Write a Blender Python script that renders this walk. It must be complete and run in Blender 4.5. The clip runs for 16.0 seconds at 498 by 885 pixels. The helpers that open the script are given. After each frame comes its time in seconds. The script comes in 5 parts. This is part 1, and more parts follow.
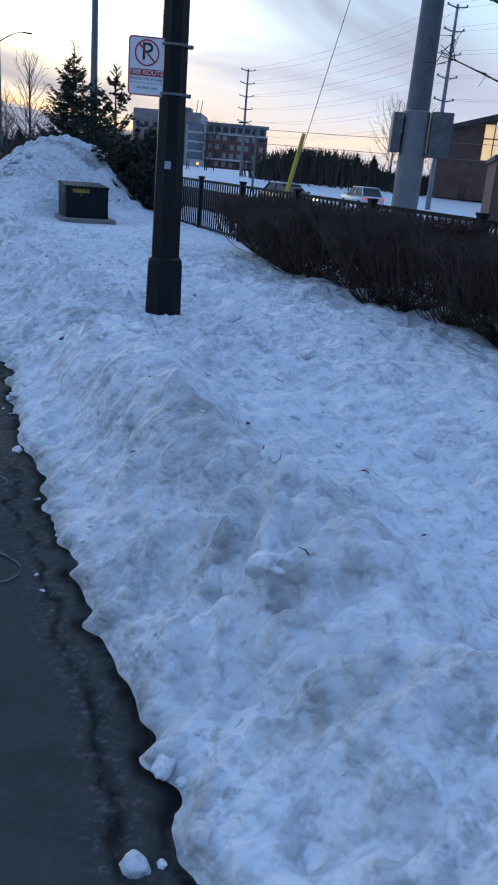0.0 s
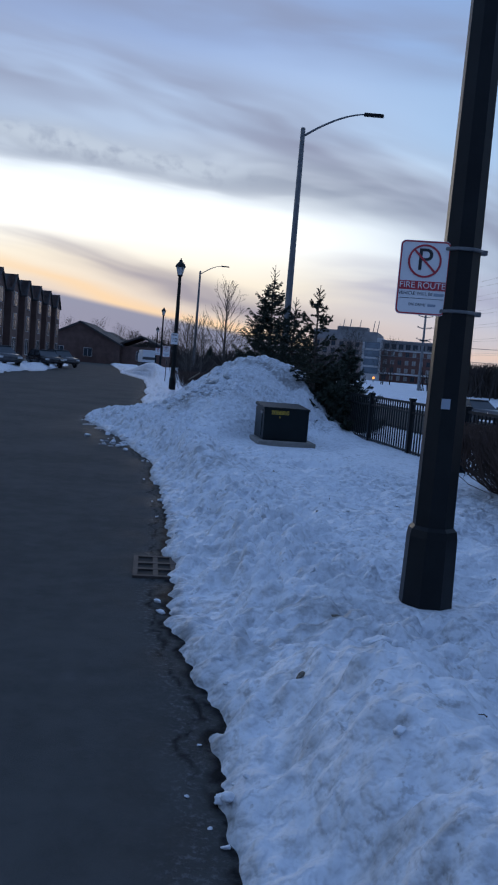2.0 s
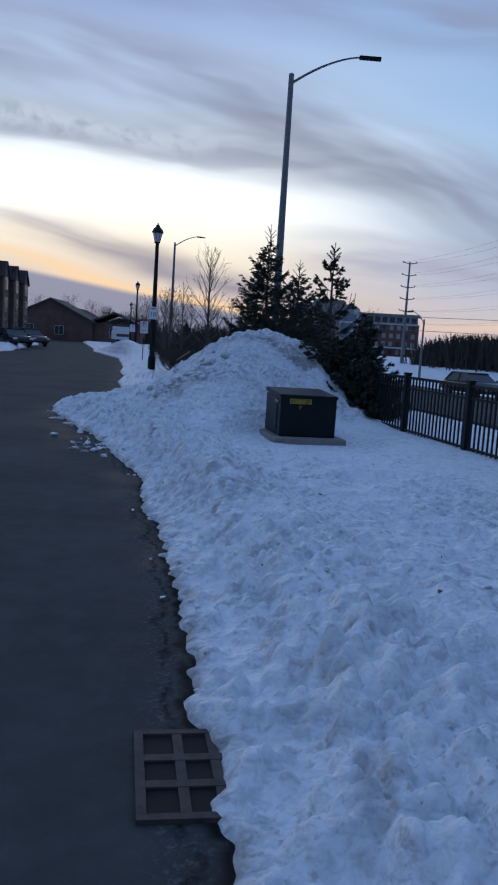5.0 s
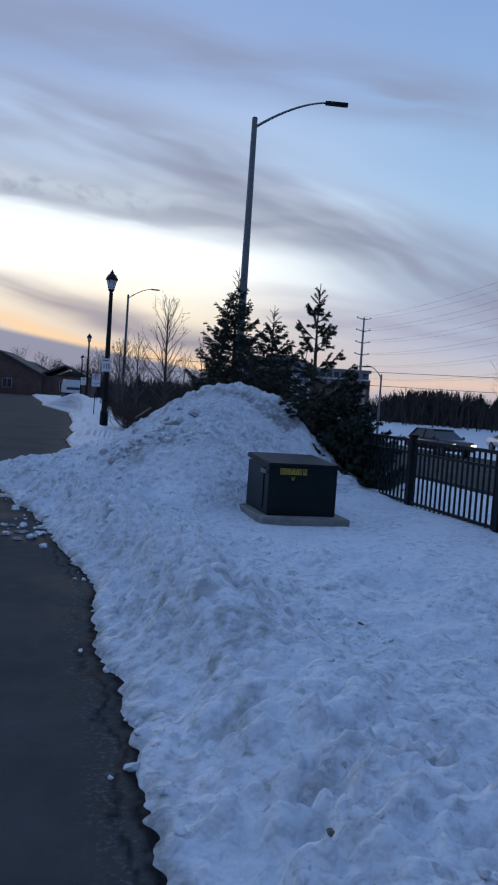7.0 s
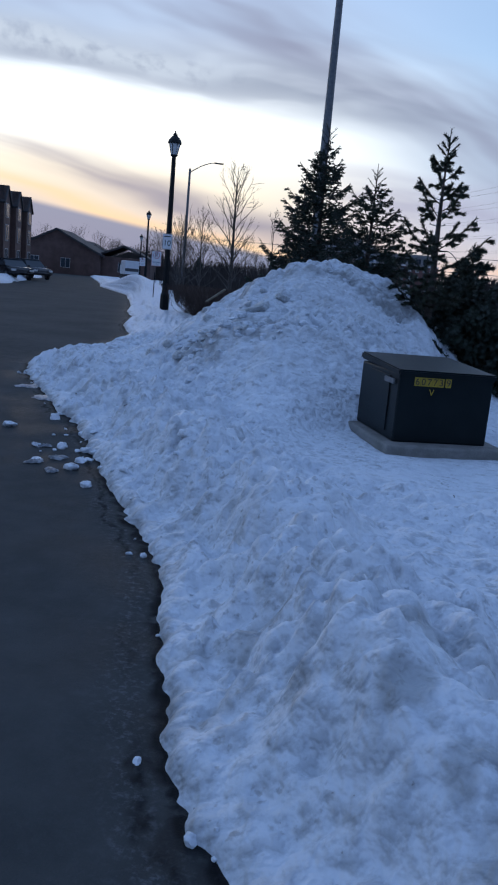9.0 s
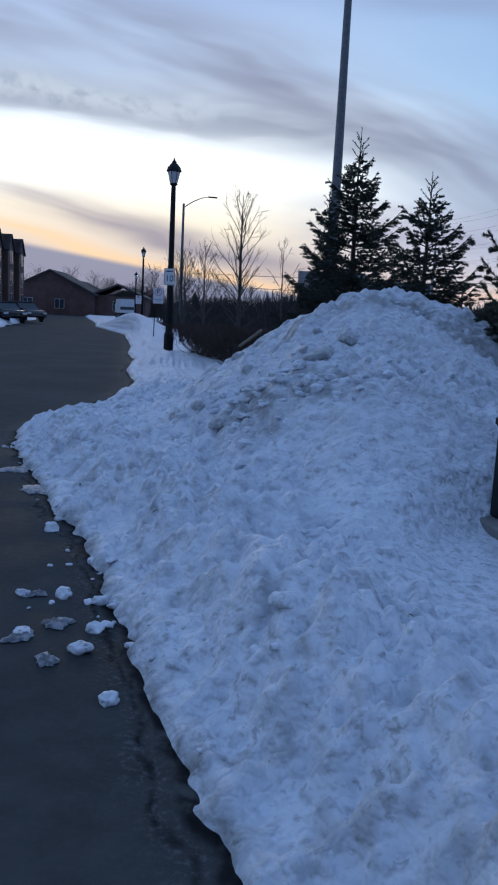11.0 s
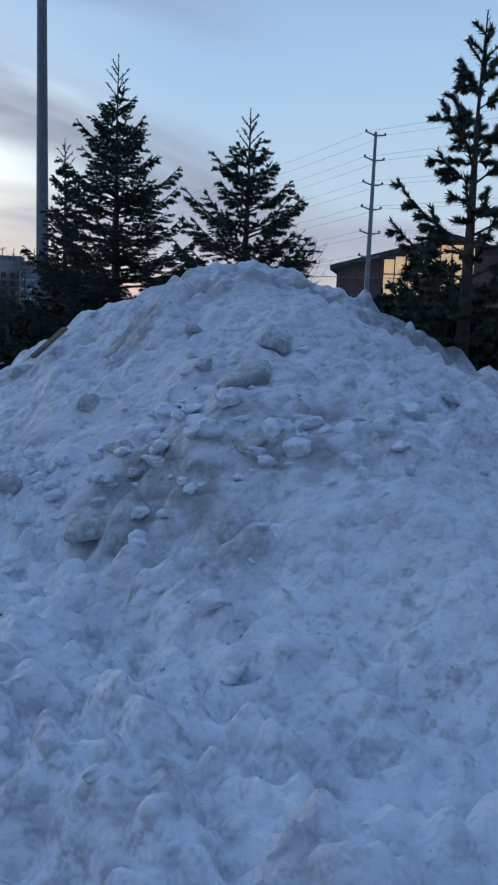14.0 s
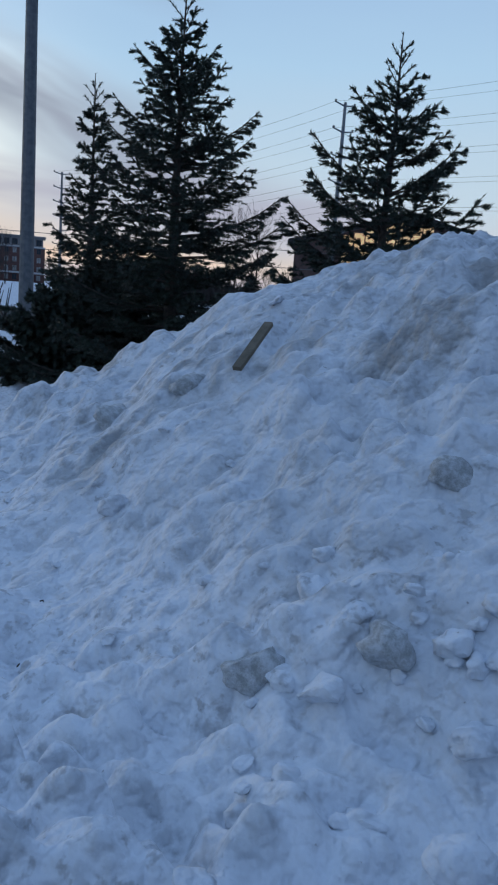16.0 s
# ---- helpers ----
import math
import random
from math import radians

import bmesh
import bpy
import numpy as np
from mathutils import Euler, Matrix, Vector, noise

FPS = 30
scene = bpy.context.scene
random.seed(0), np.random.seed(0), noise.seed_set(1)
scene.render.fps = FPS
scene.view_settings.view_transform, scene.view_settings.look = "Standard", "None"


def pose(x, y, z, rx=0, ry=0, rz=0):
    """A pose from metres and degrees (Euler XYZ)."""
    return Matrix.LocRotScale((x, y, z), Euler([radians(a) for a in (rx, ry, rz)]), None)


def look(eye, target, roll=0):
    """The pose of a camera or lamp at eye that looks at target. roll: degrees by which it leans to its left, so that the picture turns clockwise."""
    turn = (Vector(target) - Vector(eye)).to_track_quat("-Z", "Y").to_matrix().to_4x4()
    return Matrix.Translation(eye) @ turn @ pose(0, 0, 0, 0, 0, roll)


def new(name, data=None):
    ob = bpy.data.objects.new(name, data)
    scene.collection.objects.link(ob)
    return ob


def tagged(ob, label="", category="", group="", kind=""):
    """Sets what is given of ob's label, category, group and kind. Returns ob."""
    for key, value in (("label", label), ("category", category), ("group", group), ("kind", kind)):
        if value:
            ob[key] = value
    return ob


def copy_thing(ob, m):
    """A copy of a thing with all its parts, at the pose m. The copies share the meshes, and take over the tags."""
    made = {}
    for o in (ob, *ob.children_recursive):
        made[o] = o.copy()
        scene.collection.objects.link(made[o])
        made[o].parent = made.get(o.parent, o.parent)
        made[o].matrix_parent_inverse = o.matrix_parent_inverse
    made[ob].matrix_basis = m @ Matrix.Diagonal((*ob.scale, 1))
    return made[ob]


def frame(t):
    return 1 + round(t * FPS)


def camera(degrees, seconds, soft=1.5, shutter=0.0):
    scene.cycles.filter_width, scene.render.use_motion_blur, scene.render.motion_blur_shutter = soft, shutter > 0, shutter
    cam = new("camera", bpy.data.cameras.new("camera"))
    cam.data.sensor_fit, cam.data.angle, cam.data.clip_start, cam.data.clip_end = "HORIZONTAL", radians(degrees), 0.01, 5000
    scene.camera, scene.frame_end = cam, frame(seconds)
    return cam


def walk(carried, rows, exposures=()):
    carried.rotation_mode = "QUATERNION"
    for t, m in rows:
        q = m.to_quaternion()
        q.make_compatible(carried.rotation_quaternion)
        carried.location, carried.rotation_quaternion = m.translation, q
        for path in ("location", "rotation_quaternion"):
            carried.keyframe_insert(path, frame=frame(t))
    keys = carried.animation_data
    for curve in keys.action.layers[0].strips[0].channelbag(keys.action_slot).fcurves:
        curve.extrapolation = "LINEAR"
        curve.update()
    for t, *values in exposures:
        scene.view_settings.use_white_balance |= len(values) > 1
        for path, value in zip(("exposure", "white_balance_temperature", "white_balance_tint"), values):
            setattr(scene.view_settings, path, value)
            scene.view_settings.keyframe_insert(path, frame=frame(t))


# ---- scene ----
# ---- camera ----
cam = camera(35.0, 16.0, soft=2.1, shutter=0.0)
METRES, EYE, TILT, LEAN, TURN = 19.0, 1.5, 0.0, 0.0, 0.0
ROWS = [
    (0.0, 0.0, 0.0, 0.0, 1.63, -19.22, -4.7),
    (0.5, -0.0133, 0.0238, 0.003, 5.57, -13.88, -6.02),
    (1.0, -0.0236, 0.0531, 0.0045, 8.27, -9.72, -5.12),
    (1.5, -0.0353, 0.0795, 0.0049, 11.34, -7.86, -5.72),
    (2.0, -0.0463, 0.1081, 0.0045, 13.92, -5.5, -4.7),
    (2.5, -0.0567, 0.1333, 0.0047, 15.61, -5.31, -5.09),
    (3.0, -0.0665, 0.1552, 0.0046, 14.17, -6.62, -4.81),
    (3.5, -0.0776, 0.1808, 0.0046, 13.29, -7.57, -4.06),
    (6.0, -0.1332, 0.3224, 0.0032, 8.82, -5.84, -3.09),
    (6.5, -0.1419, 0.3512, 0.0037, 5.79, -4.59, -2.72),
    (7.0, -0.1567, 0.3807, 0.0039, 8.54, -3.04, -3.93),
    (7.5, -0.1684, 0.4076, 0.0034, 10.27, -1.94, -2.99),
    (8.0, -0.1807, 0.4419, 0.0022, 10.15, -3.39, -2.74),
    (8.5, -0.193, 0.4739, 0.0007, 10.77, -6.49, -4.4),
    (9.0, -0.2042, 0.5081, -0.0014, 12.83, -11.54, -5.05),
    (11.5, -0.2759, 0.6549, -0.0004, 12.41, -8.53, -2.14),
    (12.0, -0.2902, 0.6845, -0.0015, 12.59, -8.22, -1.65),
    (12.5, -0.3042, 0.7101, -0.0014, 11.68, -8.64, -2.12),
    (13.0, -0.3195, 0.7411, -0.0014, 9.29, -9.02, -2.41),
    (13.5, -0.3345, 0.7685, -0.0016, 1.92, -8.96, -2.46),
    (14.0, -0.3445, 0.7965, -0.0032, -11.01, -8.89, -2.22),
    (14.5, -0.3595, 0.8226, -0.0043, -16.46, -11.31, -2.86),
    (15.0, -0.3756, 0.8509, -0.0042, -19.65, -11.87, -2.91),
    (15.5, -0.3934, 0.8801, -0.0027, -17.56, -10.33, -4.56),
    (16.0, -0.4095, 0.9087, -0.0027, -15.36, -10.59, -4.18),
]
walk(cam, [(t, pose(0, 0, EYE, TILT, LEAN, TURN) @ pose(METRES * x, METRES * y, METRES * z, 90 + pitch, roll, yaw)) for t, x, y, z, yaw, pitch, roll in ROWS],
     exposures=[(0.0, 0.60, 6550, 5), (0.5, 0.40, 6550, 6), (1.0, 0.18, 6300, 8), (1.5, 0.08, 6250, 10), (2.5, -0.05, 6200, 10), (3.5, -0.04, 6200, 10), (6.5, -0.02, 6350, 10), (8.0, 0.02, 6250, 10), (9.0, 0.16, 6250, 10),
                (11.5, 0.02, 6150, 10), (12.5, -0.02, 6100, 10), (13.3, -0.02, 6150, 8), (14.0, 0.10, 6500, 6), (15.0, 0.14, 6750, 4), (16.0, 0.14, 6750, 4)])


# ---- world and sun ----
def lin(r, g, b):
    """Linear colour of a colour as seen, 0 to 1."""
    return tuple(((c + 0.055) / 1.055) ** 2.4 if c > 0.04 else c / 12.92 for c in (r, g, b))


class Net:
    """Short hand for shader nodes."""

    def __init__(self, tree):
        self.tree = tree
        tree.nodes.clear()

    def node(self, kind, **props):
        n = self.tree.nodes.new(kind)
        for k, v in props.items():
            if k == "operation":
                n.operation = v
            elif k == "data_type":
                n.data_type = v
            elif k == "blend_type":
                n.blend_type = v
            elif k == "noise_dimensions":
                n.noise_dimensions = v
            elif k == "feature":
                n.feature = v
            elif k == "interpolation_type":
                n.interpolation_type = v
        return n

    def put(self, sock, v):
        if isinstance(v, bpy.types.NodeSocket):
            self.tree.links.new(v, sock)
        elif v is not None:
            sock.default_value = v

    def m(self, op, a, b=None, c=None, clamp=False):
        n = self.node("ShaderNodeMath", operation=op)
        n.use_clamp = clamp
        for i, v in enumerate((a, b, c)):
            self.put(n.inputs[i], v)
        return n.outputs[0]

    def mix(self, f, a, b, blend="MIX"):
        n = self.node("ShaderNodeMix", data_type="RGBA", blend_type=blend)
        self.put(n.inputs[0], f)
        self.put(n.inputs[6], (*a, 1) if isinstance(a, tuple) else a)
        self.put(n.inputs[7], (*b, 1) if isinstance(b, tuple) else b)
        return n.outputs[2]

    def step(self, v, lo, hi, to0=0.0, to1=1.0):
        n = self.node("ShaderNodeMapRange", interpolation_type="SMOOTHSTEP")
        for i, x in enumerate((v, lo, hi, to0, to1)):
            self.put(n.inputs[i], x)
        return n.outputs[0]

    def vec(self, x, y, z):
        n = self.node("ShaderNodeCombineXYZ")
        for i, v in enumerate((x, y, z)):
            self.put(n.inputs[i], v)
        return n.outputs[0]

    def noise(self, v, scale, detail=3.0, rough=0.55, distort=0.0):
        n = self.node("ShaderNodeTexNoise")
        self.put(n.inputs["Vector"], v)
        for k, x in (("Scale", scale), ("Detail", detail), ("Roughness", rough), ("Distortion", distort)):
            self.put(n.inputs[k], x)
        return n.outputs["Fac"]

    def ramp(self, f, stops):
        n = self.node("ShaderNodeValToRGB")
        self.put(n.inputs[0], f)
        e = n.color_ramp.elements
        while len(e) < len(stops):
            e.new(0.5)
        for el, (p, c) in zip(e, stops):
            el.position, el.color = p, (*c, 1)
        return n.outputs[0]

    def bump(self, h, strength, distance, normal=None):
        n = self.node("ShaderNodeBump")
        self.put(n.inputs["Height"], h)
        self.put(n.inputs["Strength"], strength)
        self.put(n.inputs["Distance"], distance)
        self.put(n.inputs["Normal"], normal)
        return n.outputs[0]


def dusk_sky():
    world = bpy.data.worlds.new("dusk_sky")
    scene.world = world
    world.use_nodes = True
    n = Net(world.node_tree)
    sep = n.node("ShaderNodeSeparateXYZ")
    n.put(sep.inputs[0], n.node("ShaderNodeTexCoord").outputs["Generated"])
    x, y, z = sep.outputs
    az = n.m("MULTIPLY", n.m("ARCTAN2", n.m("MULTIPLY", x, -1.0), y), 57.2958)
    el0 = n.m("MULTIPLY", n.m("ARCSINE", z), 57.2958)
    # soft waviness of the cloud layers
    wav = n.noise(n.vec(n.m("MULTIPLY", az, 0.05), n.m("MULTIPLY", el0, 0.20), 3.1), 1.0, 3.0, 0.5)
    el = n.m("ADD", el0, n.m("MULTIPLY", n.m("SUBTRACT", wav, 0.5), 3.2))
    elc = n.m("MULTIPLY", n.m("MAXIMUM", el, 0.0), 1 / 60.0, clamp=True)
    # clear sky on the sunset side and away from it, by elevation over 60 degrees
    glow = n.ramp(elc, [(0.0, lin(0.62, 0.64, 0.72)), (0.05, lin(0.86, 0.78, 0.73)), (0.10, lin(1.0, 0.95, 0.86)), (0.145, lin(1.08, 1.08, 1.05)),
                        (0.21, lin(1.0, 1.03, 1.05)), (0.26, lin(0.77, 0.85, 0.95)), (0.36, lin(0.62, 0.71, 0.87)), (0.55, lin(0.51, 0.63, 0.82)), (1.0, lin(0.52, 0.64, 0.84))])
    away = n.ramp(elc, [(0.0, lin(0.64, 0.64, 0.73)), (0.03, lin(0.83, 0.77, 0.75)), (0.07, lin(0.76, 0.77, 0.83)), (0.12, lin(0.73, 0.80, 0.88)),
                        (0.25, lin(0.65, 0.77, 0.90)), (0.45, lin(0.53, 0.65, 0.84)), (1.0, lin(0.52, 0.64, 0.84))])
    off = n.m("ABSOLUTE", n.m("SUBTRACT", az, 27.0))
    sky = n.mix(n.step(off, 12.0, 34.0), glow, away)
    # the sky dims towards the night side
    sky = n.mix(n.step(off, 55.0, 130.0), sky, n.mix(elc, lin(0.38, 0.45, 0.58), lin(0.50, 0.62, 0.82)))

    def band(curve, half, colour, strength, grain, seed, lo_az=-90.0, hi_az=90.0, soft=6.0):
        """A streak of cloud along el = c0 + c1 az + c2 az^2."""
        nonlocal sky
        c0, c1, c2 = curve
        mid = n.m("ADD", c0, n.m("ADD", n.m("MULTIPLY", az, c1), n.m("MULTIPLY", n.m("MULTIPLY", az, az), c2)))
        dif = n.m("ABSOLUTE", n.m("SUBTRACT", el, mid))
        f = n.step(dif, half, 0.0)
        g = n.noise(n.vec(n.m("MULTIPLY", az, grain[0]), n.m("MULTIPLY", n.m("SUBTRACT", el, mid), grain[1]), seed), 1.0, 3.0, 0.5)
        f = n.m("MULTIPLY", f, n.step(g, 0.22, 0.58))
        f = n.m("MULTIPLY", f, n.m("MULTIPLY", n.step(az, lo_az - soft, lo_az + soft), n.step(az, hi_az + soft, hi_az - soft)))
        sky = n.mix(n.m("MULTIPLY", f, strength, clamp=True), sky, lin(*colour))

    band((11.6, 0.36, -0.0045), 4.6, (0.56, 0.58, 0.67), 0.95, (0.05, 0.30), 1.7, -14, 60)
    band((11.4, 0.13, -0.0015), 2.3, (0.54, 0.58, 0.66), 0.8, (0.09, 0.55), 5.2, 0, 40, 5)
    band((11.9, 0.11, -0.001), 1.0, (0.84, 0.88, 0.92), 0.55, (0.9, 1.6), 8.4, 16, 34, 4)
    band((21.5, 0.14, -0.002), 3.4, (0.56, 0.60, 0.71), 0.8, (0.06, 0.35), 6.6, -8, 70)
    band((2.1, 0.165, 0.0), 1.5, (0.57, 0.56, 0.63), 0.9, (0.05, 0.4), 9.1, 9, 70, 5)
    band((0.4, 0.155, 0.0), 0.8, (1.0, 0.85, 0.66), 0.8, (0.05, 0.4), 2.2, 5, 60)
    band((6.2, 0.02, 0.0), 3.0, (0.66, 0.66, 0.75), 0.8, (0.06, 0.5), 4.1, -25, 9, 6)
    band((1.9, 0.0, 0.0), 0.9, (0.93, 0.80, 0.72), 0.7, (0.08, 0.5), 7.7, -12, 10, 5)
    # slate bank of cloud lying on the horizon
    edge = n.m("ADD", 0.15, n.m("MULTIPLY", n.m("MAXIMUM", az, 0.0), 0.135))
    low = n.m("MULTIPLY", n.step(n.m("SUBTRACT", el0, edge), 0.35, -0.15), n.step(off, 34.0, 22.0))
    sky = n.mix(n.m("MULTIPLY", low, 0.92), sky, lin(0.50, 0.55, 0.66))
    # dim ground below the horizon
    sky = n.mix(n.step(el0, 0.0, -1.5), sky, lin(0.40, 0.44, 0.55))
    nish = n.node("ShaderNodeTexSky")
    nish.sky_type, nish.sun_disc = "NISHITA", False
    nish.sun_elevation, nish.sun_rotation = radians(2.0), radians(-27.0)
    sky = n.mix(0.002, sky, nish.outputs[0], "ADD")
    bg, out = n.node("ShaderNodeBackground"), n.node("ShaderNodeOutputWorld")
    n.put(bg.inputs[0], sky)
    n.put(bg.inputs[1], 1.0)
    n.tree.links.new(bg.outputs[0], out.inputs[0])


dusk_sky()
lamp = bpy.data.lights.new("low_sun", "SUN")
lamp.energy, lamp.angle, lamp.color = 0.25, radians(25), (1.0, 0.86, 0.70)
sun = new("low_sun", lamp)
sun.matrix_world = look((-22, 46, 8), (0, 0, 0))


# ---- materials ----
def material(name, build, rough=0.6, metal=0.0, spec=0.5):
    mat = bpy.data.materials.new(name)
    mat.use_nodes = True
    n = Net(mat.node_tree)
    b, out = n.node("ShaderNodeBsdfPrincipled"), n.node("ShaderNodeOutputMaterial")
    n.tree.links.new(b.outputs[0], out.inputs[0])
    b.inputs["Roughness"].default_value, b.inputs["Metallic"].default_value = rough, metal
    b.inputs["Specular IOR Level"].default_value = spec
    build(n, b.inputs)
    return mat


def place(n):
    return n.node("ShaderNodeTexCoord").outputs["Object"]


def world_place(n):
    return n.node("ShaderNodeNewGeometry").outputs["Position"]


def mottled(name, a, b, scale=6.0, rough=0.6, metal=0.0, bump=0.2, dist=0.004, fine=60.0, spec=0.5, random_tint=0.0):
    """Two tones of a surface, with fine grain and relief."""
    def build(n, i):
        p = place(n)
        big, small = n.noise(p, scale, 4.0), n.noise(p, fine, 3.0, 0.7)
        f = n.step(n.m("ADD", n.m("MULTIPLY", big, 0.7), n.m("MULTIPLY", small, 0.3)), 0.35, 0.65)
        col = n.mix(f, a, b)
        if random_tint:
            r = n.node("ShaderNodeObjectInfo").outputs["Random"]
            col = n.mix(n.m("MULTIPLY", r, random_tint), col, tuple(c * 0.45 for c in a))
        n.put(i["Base Color"], col)
        n.put(i["Roughness"], n.m("ADD", rough - 0.1, n.m("MULTIPLY", small, 0.2), clamp=True))
        n.put(i["Normal"], n.bump(small, bump, dist))
    return material(name, build, rough, metal, spec)


def snow_build(n, i):
    p = world_place(n)
    lum, mid, fine = n.noise(p, 2.3, 4.0), n.noise(p, 13.0, 4.0, 0.6), n.noise(p, 60.0, 4.0, 0.7)
    dirt = n.node("ShaderNodeAttribute")
    dirt.attribute_name = "dirt"
    patch = n.step(n.m("ADD", n.m("MULTIPLY", n.noise(p, 3.4, 4.0, 0.6), 0.7), n.m("MULTIPLY", mid, 0.3)), 0.38, 0.60)
    d = n.m("MULTIPLY", dirt.outputs["Fac"], n.m("ADD", 0.25, n.m("MULTIPLY", patch, 0.75)))
    spots = n.m("MULTIPLY", n.step(n.noise(p, 9.0, 4.0, 0.6), 0.57, 0.70), n.step(lum, 0.42, 0.62))
    specks = n.step(n.noise(p, 42.0, 2.0, 0.5), 0.74, 0.80)
    col = n.mix(lum, (0.63, 0.68, 0.745), (0.80, 0.835, 0.88))
    # grey, half-melted grains
    wide = n.step(n.noise(p, 1.0, 3.0, 0.55), 0.40, 0.62)
    col = n.mix(n.m("MULTIPLY", n.step(mid, 0.46, 0.64), n.m("ADD", 0.18, n.m("MULTIPLY", wide, 0.45))), col, (0.36, 0.39, 0.43))
    small = n.m("MULTIPLY", n.step(n.noise(p, 21.0, 3.0, 0.6), 0.56, 0.68), n.step(n.noise(p, 1.7, 3.0, 0.6), 0.42, 0.58))
    col = n.mix(n.m("MULTIPLY", n.m("MAXIMUM", spots, small), 0.60), col, (0.30, 0.30, 0.305))
    col = n.mix(n.m("MULTIPLY", d, 0.85, clamp=True), col, (0.25, 0.255, 0.255))
    col = n.mix(n.m("MULTIPLY", specks, 0.55), col, (0.13, 0.12, 0.11))
    n.put(i["Base Color"], col)
    n.put(i["Roughness"], n.m("ADD", 0.50, n.m("MULTIPLY", mid, 0.30)))
    b1 = n.bump(n.m("ADD", n.m("MULTIPLY", n.noise(p, 13.0, 2.5, 0.5), 1.0), n.m("MULTIPLY", fine, 0.04)), 1.0, 0.06)
    n.put(i["Normal"], b1)


SNOW = material("old_snow", snow_build, 0.6, spec=0.25)


def asphalt_build(n, i):
    p = world_place(n)
    att = []
    for k in ("edge", "painted_gap", "crust"):
        a = n.node("ShaderNodeAttribute")
        a.attribute_name = k
        att.append(a.outputs["Fac"])
    near, painted_gap, crust = att
    grit, mid, big = n.noise(p, 160.0, 3.0, 0.7), n.noise(p, 5.0, 5.0, 0.6), n.noise(p, 0.6, 3.0)
    ragged = n.noise(p, 34.0, 5.0, 0.72)
    wet = n.m("MULTIPLY", near, n.step(n.noise(p, 1.7, 4.0, 0.6), 0.42, 0.60))
    # the dark gap beneath the snow edge is painted as black lines in the colour
    black = n.m("MULTIPLY", painted_gap, n.step(n.noise(p, 6.0, 4.0, 0.6), 0.30, 0.50))
    salt = n.m("MULTIPLY", n.m("ADD", crust, n.m("MULTIPLY", near, 0.15)), n.step(ragged, 0.47, 0.66), clamp=True)
    col = n.mix(n.step(n.m("ADD", n.m("MULTIPLY", mid, 0.5), n.m("MULTIPLY", big, 0.5)), 0.35, 0.65), (0.056, 0.060, 0.060), (0.080, 0.083, 0.082))
    col = n.mix(n.m("MULTIPLY", n.step(grit, 0.55, 0.8), 0.35), col, (0.13, 0.13, 0.13))
    stain = n.step(n.noise(p, 2.6, 6.0, 0.7), 0.58, 0.75)
    col = n.mix(n.m("MULTIPLY", stain, 0.35), col, (0.12, 0.125, 0.13))
    col = n.mix(n.m("MULTIPLY", wet, 0.3), col, (0.022, 0.023, 0.024))
    col = n.mix(n.m("MULTIPLY", salt, 0.40), col, (0.24, 0.26, 0.28))
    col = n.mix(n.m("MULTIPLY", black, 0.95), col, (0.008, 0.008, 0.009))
    n.put(i["Base Color"], col)
    n.put(i["Roughness"], n.m("SUBTRACT", n.m("ADD", 0.86, n.m("MULTIPLY", mid, 0.14)), n.m("MULTIPLY", wet, 0.30), clamp=True))
    n.put(i["Normal"], n.bump(n.m("ADD", grit, n.m("ADD", n.m("MULTIPLY", mid, 0.6), n.m("MULTIPLY", salt, 1.2))), 0.6, 0.010))


ASPHALT = material("asphalt", asphalt_build, 0.9, spec=0.04)
BLACK_PAINT = mottled("black_paint", (0.005, 0.007, 0.009), (0.009, 0.012, 0.014), 5.0, 0.48, 0.0, 0.15, 0.002, spec=0.2)
GALVANISED = mottled("galvanised_steel", (0.11, 0.12, 0.13), (0.17, 0.18, 0.19), 9.0, 0.55, 0.3, 0.1, 0.002)
POLE_GREY = mottled("grey_utility_pole", (0.10, 0.11, 0.12), (0.15, 0.16, 0.175), 3.0, 0.7, 0.0, 0.2, 0.003)
PALE_STEEL = mottled("weathered_steel_pole", (0.16, 0.175, 0.19), (0.23, 0.245, 0.26), 3.0, 0.6, 0.2, 0.15, 0.003)
GREEN_BOX = mottled("dark_green_enamel", (0.004, 0.009, 0.011), (0.007, 0.013, 0.015), 4.0, 0.45, 0.0, 0.12, 0.002, spec=0.18)
CONCRETE = mottled("concrete", (0.17, 0.165, 0.15), (0.25, 0.24, 0.225), 7.0, 0.85, 0.0, 0.5, 0.006)
IRON = mottled("rusty_cast_iron", (0.032, 0.026, 0.023), (0.066, 0.054, 0.048), 14.0, 0.8, 0.0, 0.5, 0.003)
PIT_DARK = mottled("painted_drain_dark", (0.004, 0.004, 0.004), (0.008, 0.008, 0.008), 5.0, 0.9)
WHITE_SIGN = mottled("white_sign_sheet", (0.74, 0.75, 0.78), (0.80, 0.81, 0.83), 5.0, 0.4, 0.0, 0.03, 0.001)
RED_SIGN = mottled("red_sign_ink", (0.42, 0.03, 0.05), (0.48, 0.04, 0.06), 5.0, 0.45, 0.0, 0.03, 0.001)
BLACK_SIGN = mottled("black_sign_ink", (0.015, 0.015, 0.018), (0.025, 0.025, 0.03), 5.0, 0.45, 0.0, 0.03, 0.001)
GREY_INK = mottled("dark_blue_grey_ink", (0.06, 0.08, 0.11), (0.08, 0.10, 0.13), 5.0, 0.5, 0.0, 0.03, 0.001)
GREY_SIGN = mottled("faded_blue_ink", (0.28, 0.34, 0.42), (0.34, 0.40, 0.48), 5.0, 0.5, 0.0, 0.03, 0.001)
